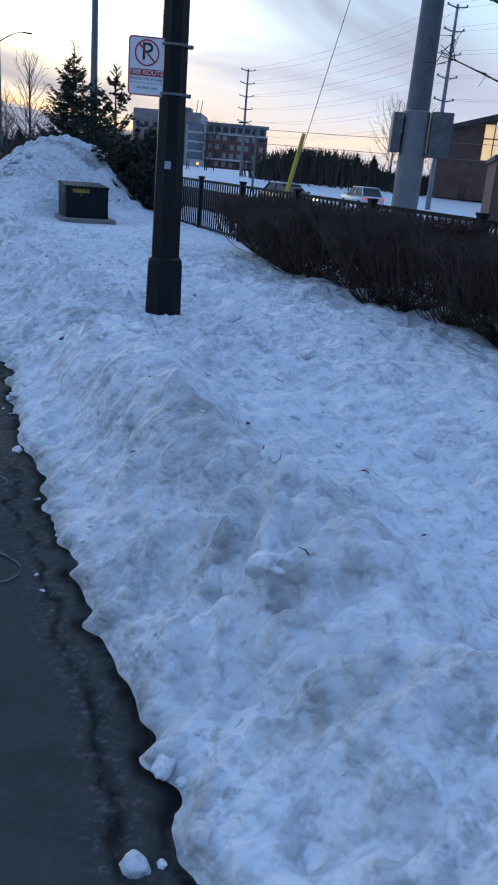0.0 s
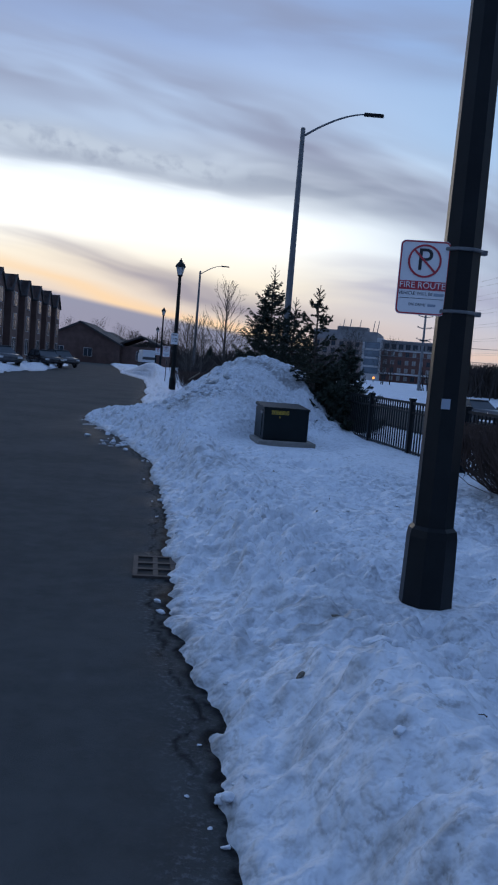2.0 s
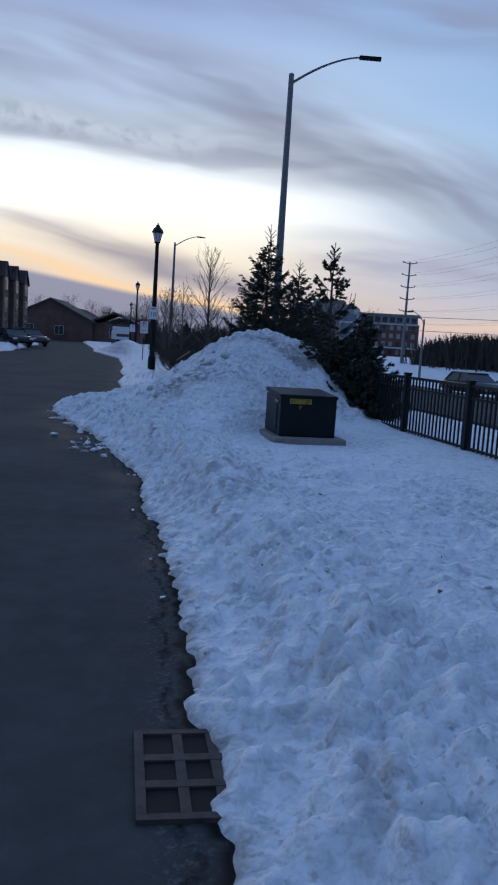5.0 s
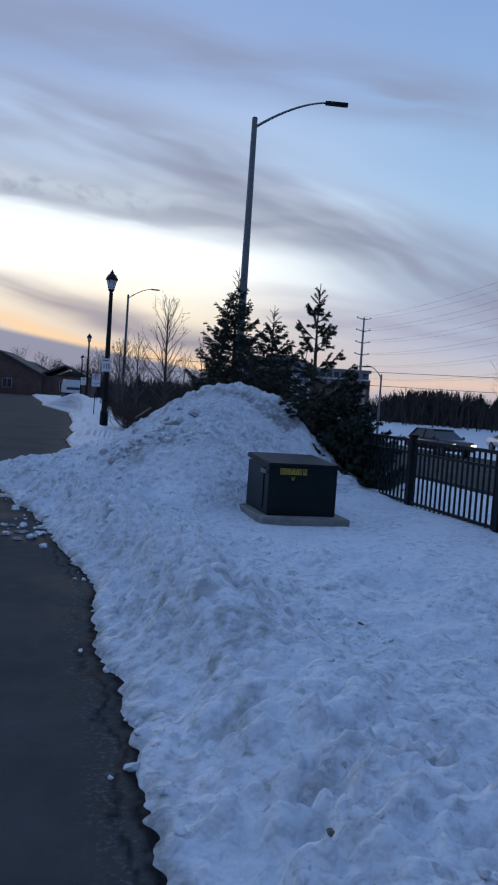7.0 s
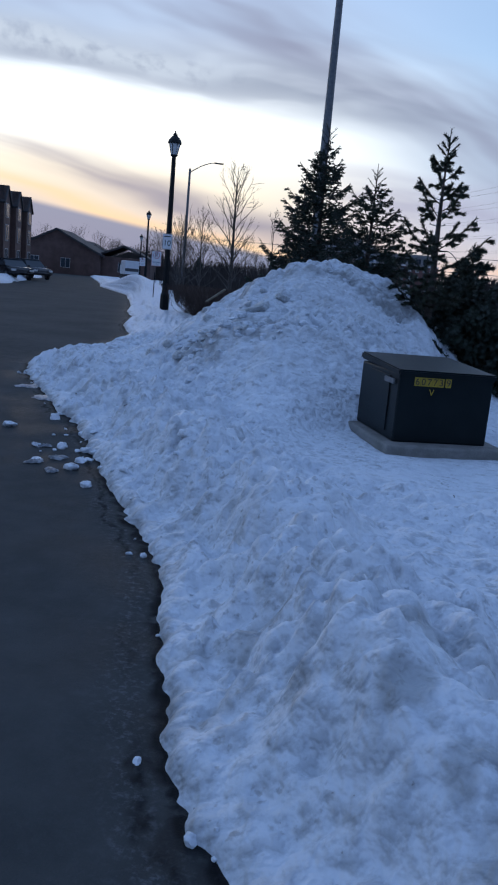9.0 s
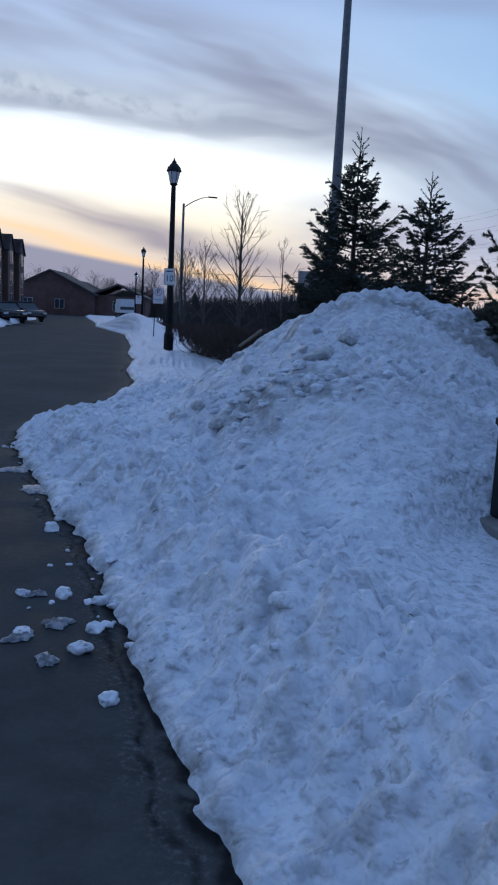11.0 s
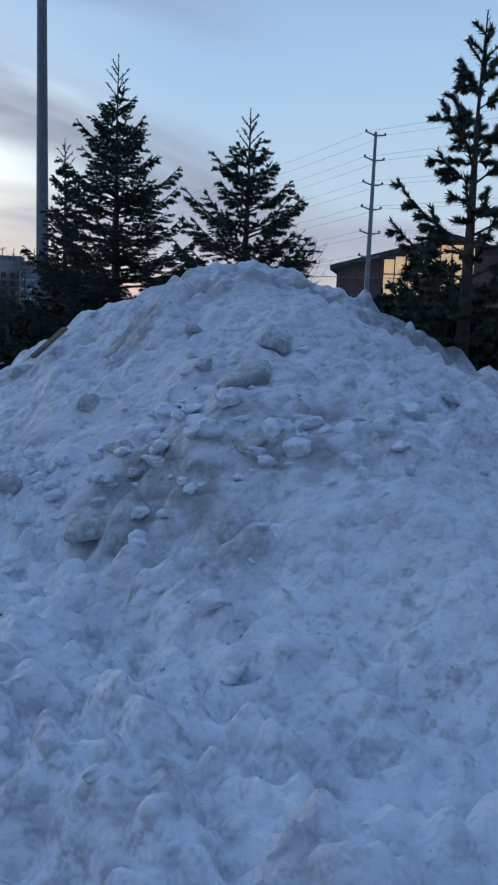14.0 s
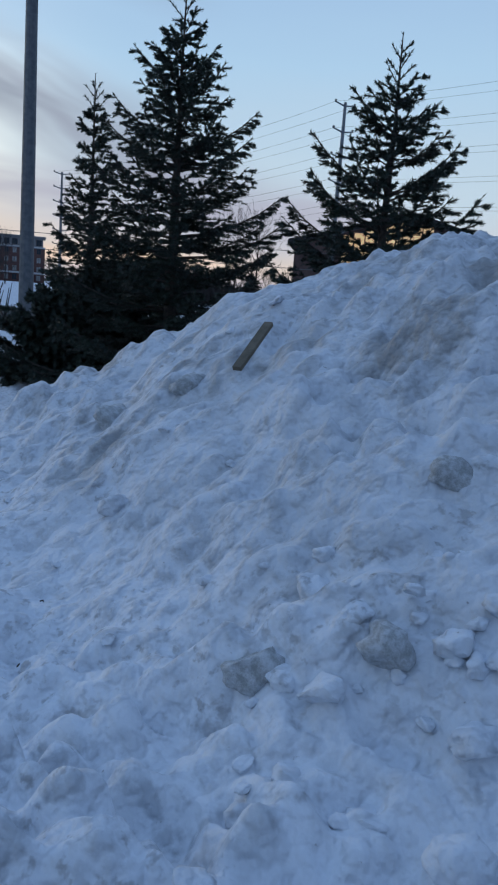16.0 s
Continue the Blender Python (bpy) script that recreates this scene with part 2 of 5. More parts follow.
YELLOW = mottled("yellow_plastic", (0.46, 0.36, 0.03), (0.54, 0.44, 0.05), 3.0, 0.5, 0.0, 0.1, 0.002)
GOLD_INK = mottled("yellow_decal", (0.34, 0.23, 0.015), (0.40, 0.29, 0.02), 20.0, 0.5, 0.0, 0.05, 0.001)
BARK = mottled("dark_bark", (0.035, 0.027, 0.021), (0.085, 0.068, 0.055), 22.0, 0.9, 0.0, 0.8, 0.01)
PALE_BARK = mottled("grey_bark", (0.045, 0.038, 0.033), (0.085, 0.072, 0.062), 16.0, 0.9, 0.0, 0.6, 0.008)
NEEDLE = mottled("spruce_needles", (0.012, 0.022, 0.015), (0.028, 0.044, 0.028), 3.0, 0.6, 0.0, 0.0, 0.001)
PINE = mottled("pine_needles", (0.018, 0.028, 0.014), (0.042, 0.050, 0.028), 3.0, 0.6, 0.0, 0.0, 0.001)
TWIG = mottled("reddish_brown_twigs", (0.040, 0.025, 0.020), (0.085, 0.056, 0.044), 6.0, 0.85, 0.0, 0.2, 0.002)
GREY_TWIG = mottled("grey_brown_twigs", (0.030, 0.024, 0.021), (0.060, 0.048, 0.042), 2.0, 0.9, 0.0, 0.2, 0.002)
PLANK = mottled("weathered_timber", (0.10, 0.085, 0.06), (0.18, 0.15, 0.11), 12.0, 0.85, 0.0, 0.5, 0.004)
WARM_FRAME = mottled("brown_window_frame", (0.10, 0.055, 0.045), (0.14, 0.08, 0.065), 2.0, 0.7)
TAN_BRICK = mottled("buff_brick", (0.20, 0.155, 0.135), (0.28, 0.22, 0.19), 1.5, 0.85, 0.0, 0.4, 0.01, 9.0)
BLIND = mottled("window_with_pale_blind", (0.20, 0.20, 0.19), (0.32, 0.32, 0.30), 0.5, 0.5, 0.0, 0.05, 0.001, 3.0)
BRICK = mottled("red_brown_brick", (0.095, 0.045, 0.038), (0.14, 0.068, 0.056), 1.5, 0.85, 0.0, 0.4, 0.01, 9.0)
DARK_BRICK = mottled("brown_brick", (0.080, 0.046, 0.038), (0.125, 0.076, 0.064), 0.8, 0.85, 0.0, 0.4, 0.01, 7.0)
GREY_PANEL = mottled("grey_cladding", (0.17, 0.165, 0.165), (0.23, 0.225, 0.225), 0.4, 0.7, 0.0, 0.1, 0.01, 4.0)
PALE_TRIM = mottled("pale_trim", (0.42, 0.41, 0.40), (0.52, 0.51, 0.50), 0.7, 0.7, 0.0, 0.1, 0.01, 5.0)
SHINGLE = mottled("dark_shingles", (0.035, 0.032, 0.032), (0.065, 0.060, 0.060), 1.5, 0.9, 0.0, 0.4, 0.02, 9.0)
RUBBER = mottled("tyre_rubber", (0.012, 0.012, 0.012), (0.022, 0.022, 0.022), 6.0, 0.85)
CAR_WHITE = mottled("white_car_paint", (0.55, 0.57, 0.60), (0.62, 0.64, 0.66), 2.0, 0.3, 0.0, 0.02, 0.001)
CAR_DARK = mottled("black_car_paint", (0.010, 0.011, 0.014), (0.018, 0.019, 0.023), 2.0, 0.25, 0.0, 0.02, 0.001)
CAR_GREY = mottled("dark_grey_car_paint", (0.05, 0.052, 0.058), (0.075, 0.078, 0.085), 2.0, 0.3, 0.3, 0.02, 0.001)


def glass_build(n, i):
    n.put(i["Base Color"], n.mix(n.noise(place(n), 0.6, 2.0), (0.020, 0.028, 0.036), (0.055, 0.068, 0.080)))


DARK_GLASS = material("dark_window_glass", glass_build, 0.25, spec=0.25)


def pale_glass_build(n, i):
    n.put(i["Base Color"], n.mix(n.noise(place(n), 0.5, 2.0), (0.09, 0.12, 0.15), (0.17, 0.21, 0.25)))


PALE_GLASS = material("pale_blue_glass", pale_glass_build, 0.12, spec=0.7)


def glowing(name, colour, strength):
    def build(n, i):
        n.put(i["Base Color"], (*colour, 1))
        n.put(i["Emission Color"], n.mix(n.noise(place(n), 1.3, 3.0), colour, tuple(c * 0.45 for c in colour)))
        n.put(i["Emission Strength"], strength)
    return material(name, build, 0.4)


LIT_WINDOW = glowing("lit_window", (1.0, 0.64, 0.32), 0.55)
LAMP_ON = glowing("lamp_glow", (0.80, 1.0, 0.92), 12.0)
HEADLIGHT = glowing("headlight_glow", (1.0, 0.80, 0.55), 3.0)
AMBER_ON = glowing("amber_glow", (1.0, 0.33, 0.05), 2.5)
GREEN_ON = glowing("green_glow", (0.05, 1.0, 0.55), 3.5)
RED_ON = glowing("red_glow", (1.0, 0.05, 0.04), 0.7)
FROSTED = mottled("frosted_lantern_glass", (0.55, 0.56, 0.56), (0.66, 0.67, 0.67), 6.0, 0.35, 0.0, 0.05, 0.001)


# ---- mesh helpers ----
def link_mesh(name, me, mat, parent=None, label=""):
    me.materials.append(mat)
    ob = new(name, me)
    if parent is not None:
        ob.parent = parent
    if label:
        ob["label"] = label
    return ob


def part(name, bm, mat, parent=None, label="", smooth=False):
    """One mesh object from a bmesh, under a thing or a part."""
    me = bpy.data.meshes.new(name)
    bm.to_mesh(me)
    bm.free()
    if smooth:
        me.shade_smooth()
    return link_mesh(name, me, mat, parent, label)


def raw(name, verts, faces, mat, parent=None, label="", smooth=False):
    me = bpy.data.meshes.new(name)
    me.from_pydata([tuple(v) for v in verts], [], [tuple(f) for f in faces])
    if smooth:
        me.shade_smooth()
    return link_mesh(name, me, mat, parent, label)


def thing(name, m, label, category, group="", kind=""):
    ob = new(name)
    ob.matrix_basis = m
    return tagged(ob, label, category, group, kind)


def box(bm, x0, y0, z0, x1, y1, z1, bevel=0.0):
    r = bmesh.ops.create_cube(bm, size=1.0, matrix=Matrix.Translation(((x0 + x1) / 2, (y0 + y1) / 2, (z0 + z1) / 2)) @ Matrix.Diagonal((x1 - x0, y1 - y0, z1 - z0, 1)))
    if bevel:
        es = {e for v in r["verts"] for e in v.link_edges}
        bmesh.ops.bevel(bm, geom=list(es), offset=bevel, segments=2, affect="EDGES", profile=0.5)
    return bm


def boxed(*a, **k):
    return box(bmesh.new(), *a, **k)


def lathe(bm, rings, sides=16, turn=0.0):
    """Rings of (radius, z), closed at both ends."""
    loops = []
    for r, z in rings:
        loops.append([bm.verts.new((r * math.cos(turn + 2 * math.pi * k / sides), r * math.sin(turn + 2 * math.pi * k / sides), z)) for k in range(sides)])
    for a, b in zip(loops, loops[1:]):
        for k in range(sides):
            bm.faces.new((a[k], a[(k + 1) % sides], b[(k + 1) % sides], b[k]))
    bm.faces.new(loops[0][::-1])
    bm.faces.new(loops[-1])
    return bm


def tube(bm, pts, radii, sides=8):
    """A tapered tube along points."""
    loops = []
    pts = [Vector(p) for p in pts]
    for k, p in enumerate(pts):
        way = (pts[min(k + 1, len(pts) - 1)] - pts[max(k - 1, 0)]).normalized()
        side = way.orthogonal().normalized() if k == 0 else (side - side.dot(way) * way).normalized()
        up = way.cross(side)
        loops.append([bm.verts.new(p + radii[k] * (math.cos(2 * math.pi * j / sides) * side + math.sin(2 * math.pi * j / sides) * up)) for j in range(sides)])
    for a, b in zip(loops, loops[1:]):
        for k in range(sides):
            bm.faces.new((a[k], a[(k + 1) % sides], b[(k + 1) % sides], b[k]))
    bm.faces.new(loops[0][::-1])
    bm.faces.new(loops[-1])
    return bm


def sticks(segs, sides=3):
    """Vertices and faces of many thin tapered sticks: rows (ax ay az bx by bz ra rb)."""
    s = np.asarray(segs, float)
    a, b, ra, rb = s[:, 0:3], s[:, 3:6], s[:, 6], s[:, 7]
    d = b - a
    d /= np.maximum(np.linalg.norm(d, axis=1, keepdims=True), 1e-6)
    ref = np.where(np.abs(d[:, 2:3]) > 0.9, np.array([[1.0, 0, 0]]), np.array([[0, 0, 1.0]]))
    u = np.cross(d, ref)
    u /= np.linalg.norm(u, axis=1, keepdims=True)
    w = np.cross(d, u)
    vs = []
    for c, r in ((a, ra), (b, rb)):
        for k in range(sides):
            t = 2 * math.pi * k / sides
            vs.append(c + r[:, None] * (math.cos(t) * u + math.sin(t) * w))
    v = np.stack(vs, 1).reshape(-1, 3)
    base = np.arange(len(s))[:, None] * (2 * sides)
    f = np.concatenate([base + np.array([[k, (k + 1) % sides, sides + (k + 1) % sides, sides + k]]) for k in range(sides)])
    return v, f


def lettering(name, text, size, mat, m, parent):
    """Flat raised writing with the built-in font, as a mesh."""
    cu = bpy.data.curves.new(name, "FONT")
    cu.body, cu.size, cu.align_x, cu.align_y, cu.extrude = text, size, "CENTER", "CENTER", 0.0006
    tmp = new(name, cu)
    bpy.context.view_layer.update()
    me = bpy.data.meshes.new_from_object(tmp.evaluated_get(bpy.context.evaluated_depsgraph_get()))
    bpy.data.objects.remove(tmp)
    me.transform(m)
    return link_mesh(name, me, mat, parent)


# ---- relief of the ground ----
TABLES = {}


def value_noise(x, y, seed):
    if seed not in TABLES:
        TABLES[seed] = np.random.RandomState(seed).rand(256, 256)
    tab = TABLES[seed]
    xi, yi = np.floor(x).astype(int), np.floor(y).astype(int)
    fx, fy = x - xi, y - yi
    fx, fy = fx * fx * (3 - 2 * fx), fy * fy * (3 - 2 * fy)
    g = lambda i, j: tab[i % 256, j % 256]
    return (g(xi, yi) * (1 - fx) + g(xi + 1, yi) * fx) * (1 - fy) + (g(xi, yi + 1) * (1 - fx) + g(xi + 1, yi + 1) * fx) * fy - 0.5


def fractal(x, y, scale, octaves, seed, gain=0.5):
    out, amp = 0, 1.0
    for k in range(octaves):
        out = out + amp * value_noise(x * scale * 2 ** k + 17.3 * k, y * scale * 2 ** k + 9.1 * k, seed + k)
        amp *= gain
    return out


def lumps(x, y, scale, seed):
    """Rounded clods, 0 to 1, one to a jittered cell, of uneven height."""
    if -seed not in TABLES:
        TABLES[-seed] = np.random.RandomState(seed).rand(3, 128, 128)
    jx, jy, jh = TABLES[-seed]
    x, y = x * scale, y * scale
    xi, yi = np.floor(x).astype(int), np.floor(y).astype(int)
    best = np.zeros_like(x)
    for a in (-1, 0, 1):
        for b in (-1, 0, 1):
            i, j = (xi + a) % 128, (yi + b) % 128
            d2 = (x - (xi + a + jx[i, j])) ** 2 + (y - (yi + b + jy[i, j])) ** 2
            r = 0.35 + 0.5 * jh[i, j]
            best = np.maximum(best, np.maximum(0, 1 - d2 / (r * r)) ** 0.75 * (0.25 + 0.75 * jh[j, i]))
    return best


def facets(x, y, scale, seed):
    """Broken plates: each cell a small tilted flat, about -0.5 to 0.5."""
    if -seed not in TABLES:
        TABLES[-seed] = np.random.RandomState(seed).rand(5, 128, 128)
    jx, jy, off, tx, ty = TABLES[-seed]
    x, y = x * scale, y * scale
    xi, yi = np.floor(x).astype(int), np.floor(y).astype(int)
    near, out = np.full(x.shape, 9.0), np.zeros_like(x)
    for a in (-1, 0, 1):
        for b in (-1, 0, 1):
            i, j = (xi + a) % 128, (yi + b) % 128
            dx, dy = x - (xi + a + jx[i, j]), y - (yi + b + jy[i, j])
            d2 = dx * dx + dy * dy
            h = (off[i, j] - 0.5) + 1.1 * ((tx[i, j] - 0.5) * dx + (ty[i, j] - 0.5) * dy)
            out = np.where(d2 < near, h, out)
            near = np.minimum(near, d2)
    return out


EDGE_Y = np.array([-60, -8, 0, 1.5, 2.9, 4.0, 5.0, 6.1, 7.3, 8.6, 9.8, 11.0, 11.9, 12.8, 13.7, 14.8, 15.9, 16.8, 18.3, 19.4, 20.2, 20.8, 22.6, 25, 27.3, 30, 34.5, 38.3, 43, 56, 66, 71, 80, 140, 900])
EDGE_X = np.array([26, 3.9, 0.55, -0.1, -0.72, -1.22, -1.62, -2.08, -2.62, -3.16, -3.55, -4.05, -4.52, -4.80, -5.26, -5.92, -6.62, -7.22, -8.32, -9.05, -9.45, -9.65, -9.55, -10.1, -10.7, -11.9, -13.4, -15.0, -16.7, -22.0, -27.6, -30.3, -34.0, -62, -420])


def edge_x(y):
    return np.interp(y, EDGE_Y, EDGE_X)


def sstep(v, lo, hi):
    t = np.clip((v - lo) / (hi - lo), 0, 1)
    return t * t * (3 - 2 * t)


def mound_at(x, y):
    """Height of the ploughed heap over the ground."""
    wx, wy = x + 0.4 * fractal(x, y, 0.6, 2, 40), y + 0.4 * fractal(x, y, 0.6, 2, 50)
    def lobe(cx, cy, h, left, right, front, back):
        dx, dy = wx - cx, wy - cy
        r = np.hypot(dx / np.where(dx < 0, left, right), dy / np.where(dy < 0, front, back))
        return h * np.interp(r, [0, 0.2, 0.47, 0.6, 0.7, 0.87, 1.0, 1.2], [1, 0.94, 0.68, 0.55, 0.44, 0.19, 0.07, 0])
    a = lobe(-5.35, 21.4, 1.58, 2.45, 2.55, 4.7, 2.4)
    b = lobe(-6.5, 22.5, 0.90, 1.9, 2.0, 2.6, 2.2)
    return np.maximum(a, b) + 0.10 * np.minimum(a, b)


def edge_dist(x, y):
    """Distance in from the ragged edge of the snow."""
    return (x - edge_x(y)) * 0.9 + 0.12 * fractal(x, y, 1.1, 2, 3) + 0.05 * fractal(x, y, 4.5, 2, 6) + 0.07 * fractal(x, y, 10.0, 3, 9) + 0.02


def dip(y):
    """How far the road behind the fence lies below the verge."""
    return 1.0 * sstep(y, 26, 48) * (1 - sstep(y, 84, 104))


def ground_at(x, y, fine=True):
    """Height of the snow, and its dirt."""
    x, y = np.asarray(x, float), np.asarray(y, float)
    d = edge_dist(x, y)
    crest = 0.26 + 0.30 * fractal(x * 0.3, y, 0.5, 2, 21)
    crest = crest * (1 - 0.75 * sstep(y, 17, 20.5))
    bank = np.interp(d, [-0.3, -0.02, 0.03, 0.12], [-0.06, -0.03, 0.04, 0.10])
    ridge = crest * np.exp(-((d - 0.62) / 0.36) ** 2)
    flat = 0.15 * sstep(d, 0.1, 1.0) + 0.05 * fractal(x, y, 0.35, 2, 31)
    z = bank + (ridge + flat) * sstep(d, 0.02, 0.5)
    m = mound_at(x, y)
    z = z + m * sstep(d, 0.1, 0.9)
    on = sstep(d, 0.0, 0.22)
    pad = np.exp(-(np.hypot((x + 3.7) / 1.3, (y - 16.3) / 1.3)) ** 4)
    flatter = sstep(d, 1.0, 2.4) * (1 - sstep(m, 0.05, 0.4))
    rough = (1.0 - 0.45 * flatter) * (1 - 0.8 * pad) * sstep(y, 60, 30)
    # smooth crusted patches among the clods
    crusty = 0.45 + 0.65 * sstep(fractal(x, y, 0.8, 3, 130), -0.18, 0.16)
    smooth = sstep(d, 2.6, 4.2) * sstep(y, 8.0, 13.0) * (1 - sstep(m, 0.02, 0.15))
    z = z + on * rough * (1 - 0.8 * smooth) * (0.10 * fractal(x, y, 1.5, 3, 60) + 0.07 * (lumps(x, y, 2.7, 70) - 0.3))
    if fine:
        sx, sy = x + 0.06 * fractal(x, y, 5.0, 2, 140), y + 0.06 * fractal(x, y, 5.0, 2, 150)
        clods = 0.055 * lumps(sx, sy, 4.2, 71) + 0.085 * lumps(sx, sy, 7.5, 72) + 0.070 * lumps(sx, sy, 13.0, 73) + 0.036 * lumps(x, y, 23.0, 74) - 0.09
        amp = on * crusty * (1 - 0.5 * flatter) * (1 - 0.8 * pad) * (1 - 0.85 * smooth) * sstep(y, 60, 30) * (1 + 0.10 * np.exp(-((d - 0.5) / 0.6) ** 2))
        z = z + amp * (clods + 0.03 * facets(sx, sy, 3.6, 170) - 0.08 * np.abs(fractal(x, y, 4.0, 3, 80)) + 0.02 * fractal(x, y, 12.0, 3, 85))
        # pits between the clods
        z = z - amp * (0.15 * np.maximum(0, lumps(sx, sy, 5.0, 161) - 0.5) + 0.13 * np.maximum(0, lumps(sx, sy, 10.0, 163) - 0.55))
        # old footprints, softened
        z = z - on * (1 - 0.8 * pad) * (1 - smooth) * flatter * (0.14 * np.maximum(0, lumps(sx, sy, 2.1, 160) - 0.3) + 0.09 * np.maximum(0, lumps(sx, sy, 4.3, 162) - 0.3))
        # furrows that run down the heap, and broken blocks low on it
        turn, far = np.arctan2(sy - 21.6, sx + 5.5), np.hypot(sx + 5.5, sy - 21.6)
        z = z + sstep(m, 0.1, 0.4) * (0.055 * fractal(turn * 5.0, far * 0.9, 1.0, 3, 180) + (0.07 * facets(sx, sy, 4.5, 171) + 0.06 * lumps(sx, sy, 6.0, 75) + 0.05 * lumps(sx, sy, 11.0, 76) - 0.05) * sstep(fractal(x, y, 1.2, 2, 190), -0.12, 0.12))
    # a ploughed heap further along, a melted hollow round the lamp post
    z = z + 1.05 * np.exp(-((x + 0.45 * (y - 60) + 23.0) / 1.7) ** 2 - ((y - 60) / 9) ** 2) * sstep(d, 0.05, 1.0)
    k = np.exp(-(np.hypot(x + 0.86, y - 6.95) / 0.34) ** 4)
    z = z * (1 - k) + 0.23 * k
    z = np.where(d > 0.04, np.maximum(z, 0.02 + 0.08 * sstep(d, 0.04, 0.4)), z)
    k = sstep(pad, 0.2, 0.7)
    z = z * (1 - k) + (0.17 + 0.10 * m + 0.03 * fractal(x, y, 2.0, 3, 90)) * k
    z = np.where(d < 0, np.minimum(z, -0.02), z)
    # flat under the road that runs behind the fence
    behind = (x + 2.3) * 0.912 + (y - 18.6) * 0.41
    k = sstep(behind, 1.6, 2.6)
    z = z * (1 - k) + (0.20 - dip(y)) * k
    dirt = 0.8 * np.exp(-((d - 0.01) / 0.06) ** 2) + 0.80 * sstep(fractal(x, y, 0.9, 3, 95), -0.02, 0.28) * np.exp(-((d - 0.75) / 0.5) ** 2) * sstep(y, 13, 9) + 0.32 * sstep(m, 0.15, 0.6)
    dirt = dirt + 0.6 * sstep(fractal(x, y, 5.5, 3, 97), 0.10, 0.34) * np.exp(-((d - 0.45) / 0.6) ** 2)
    dirt = dirt + 0.75 * sstep(m, 0.10, 0.45) * sstep(fractal(x, y, 1.6, 3, 99), 0.02, 0.28)
    return z, np.clip(dirt, 0, 1)


def height(x, y):
    return float(ground_at(np.array([x]), np.array([y]))[0][0])


def sheet(name, X, Y, Z, mat, attrs):
    rows, cols = X.shape
    me = bpy.data.meshes.new(name)
    idx = np.arange(rows * cols).reshape(rows, cols)
    quads = np.stack([idx[:-1, :-1], idx[:-1, 1:], idx[1:, 1:], idx[1:, :-1]], -1).reshape(-1, 4)
    me.vertices.add(rows * cols)
    me.vertices.foreach_set("co", np.stack([X, Y, Z], -1).astype(np.float32).ravel())
    me.loops.add(quads.size)
    me.loops.foreach_set("vertex_index", quads.astype(np.int32).ravel())
    me.polygons.add(len(quads))
    me.polygons.foreach_set("loop_start", np.arange(0, quads.size, 4, dtype=np.int32))
    me.update(calc_edges=True)
    me.shade_smooth()
    for k, v in attrs.items():
        me.attributes.new(k, "FLOAT", "POINT").data.foreach_set("value", v.astype(np.float32).ravel())
    me.materials.append(mat)
    return new(name, me)


def spaced(*runs):
    """Coordinates from (start, end, step) runs; a last end closes it."""
    out = []
    for a, b, s in runs:
        k = max(1, round((b - a) / s))
        out += [a + (b - a) * i / k for i in range(k)]
    return np.array(out + [runs[-1][1]])


def growing(a, b, s, q):
    out = [a]
    while out[-1] < b:
        out.append(out[-1] + s)
        s *= q
    return np.array(out)


# ---- ground, road, snow ----
ys = np.concatenate([-growing(1.5, 60, 0.15, 1.25)[::-1], spaced((-1.5, 0.8, 0.10), (0.8, 21.8, 0.018), (21.8, 25.0, 0.05)), growing(25.1, 900, 0.12, 1.07)])
ds = np.concatenate([spaced((-0.35, 1.6, 0.016), (1.6, 5.2, 0.023), (5.2, 8.0, 0.06)), growing(8.1, 700, 0.16, 1.16)])
D, Y = np.meshgrid(ds, ys)
X = edge_x(Y) + D
Z, dirt = ground_at(X, Y)
for _ in range(3):  # thaw rounds the broken edges
    Z[1:-1, 1:-1] = 0.6 * Z[1:-1, 1:-1] + 0.10 * (Z[:-2, 1:-1] + Z[2:, 1:-1] + Z[1:-1, :-2] + Z[1:-1, 2:])
tagged(sheet("ground", X, Y, Z, SNOW, {"dirt": dirt}), "trampled bluish snow over the verge, ploughed up along the road", "snow", kind="structure")

ROAD_W = 8.6
ds = np.concatenate([spaced((-ROAD_W - 1.5, -2.0, 0.5), (-2.0, -0.7, 0.08), (-0.7, 0.5, 0.02))])
ry = np.concatenate([-growing(1.5, 60, 0.5, 1.25)[::-1], spaced((-1.4, 0.8, 0.1), (0.8, 22, 0.035)), growing(22.1, 900, 0.1, 1.1)])
D, Y = np.meshgrid(ds, ry)
X = edge_x(Y) + D
ED = edge_dist(X, Y)
near = np.exp(-((D + 0.05) / 0.42) ** 2) + 0.8 * np.exp(-((D + 0.5) / 1.2) ** 2 - ((Y - 16.5) / 3.0) ** 2)
# masks along the snow edge, with the dark gap and a thin crack painted black
tagged(sheet("road", X, Y, 0.0 * X + 0.004 * fractal(X, Y, 1.0, 2, 12), ASPHALT, {"edge": np.clip(near, 0, 1), "painted_gap": np.maximum(np.exp(-((ED + 0.01) / 0.034) ** 2), 0.9 * np.exp(-((ED + 0.115 + 0.07 * fractal(X, Y, 2.0, 3, 44)) / 0.015) ** 2) * sstep(fractal(X, Y, 0.7, 2, 46), -0.3, 0.0)), "crust": np.exp(-((ED + 0.125) / 0.065) ** 2)}), "dark grey asphalt lane with wet salt-stained edge", "road", kind="structure")

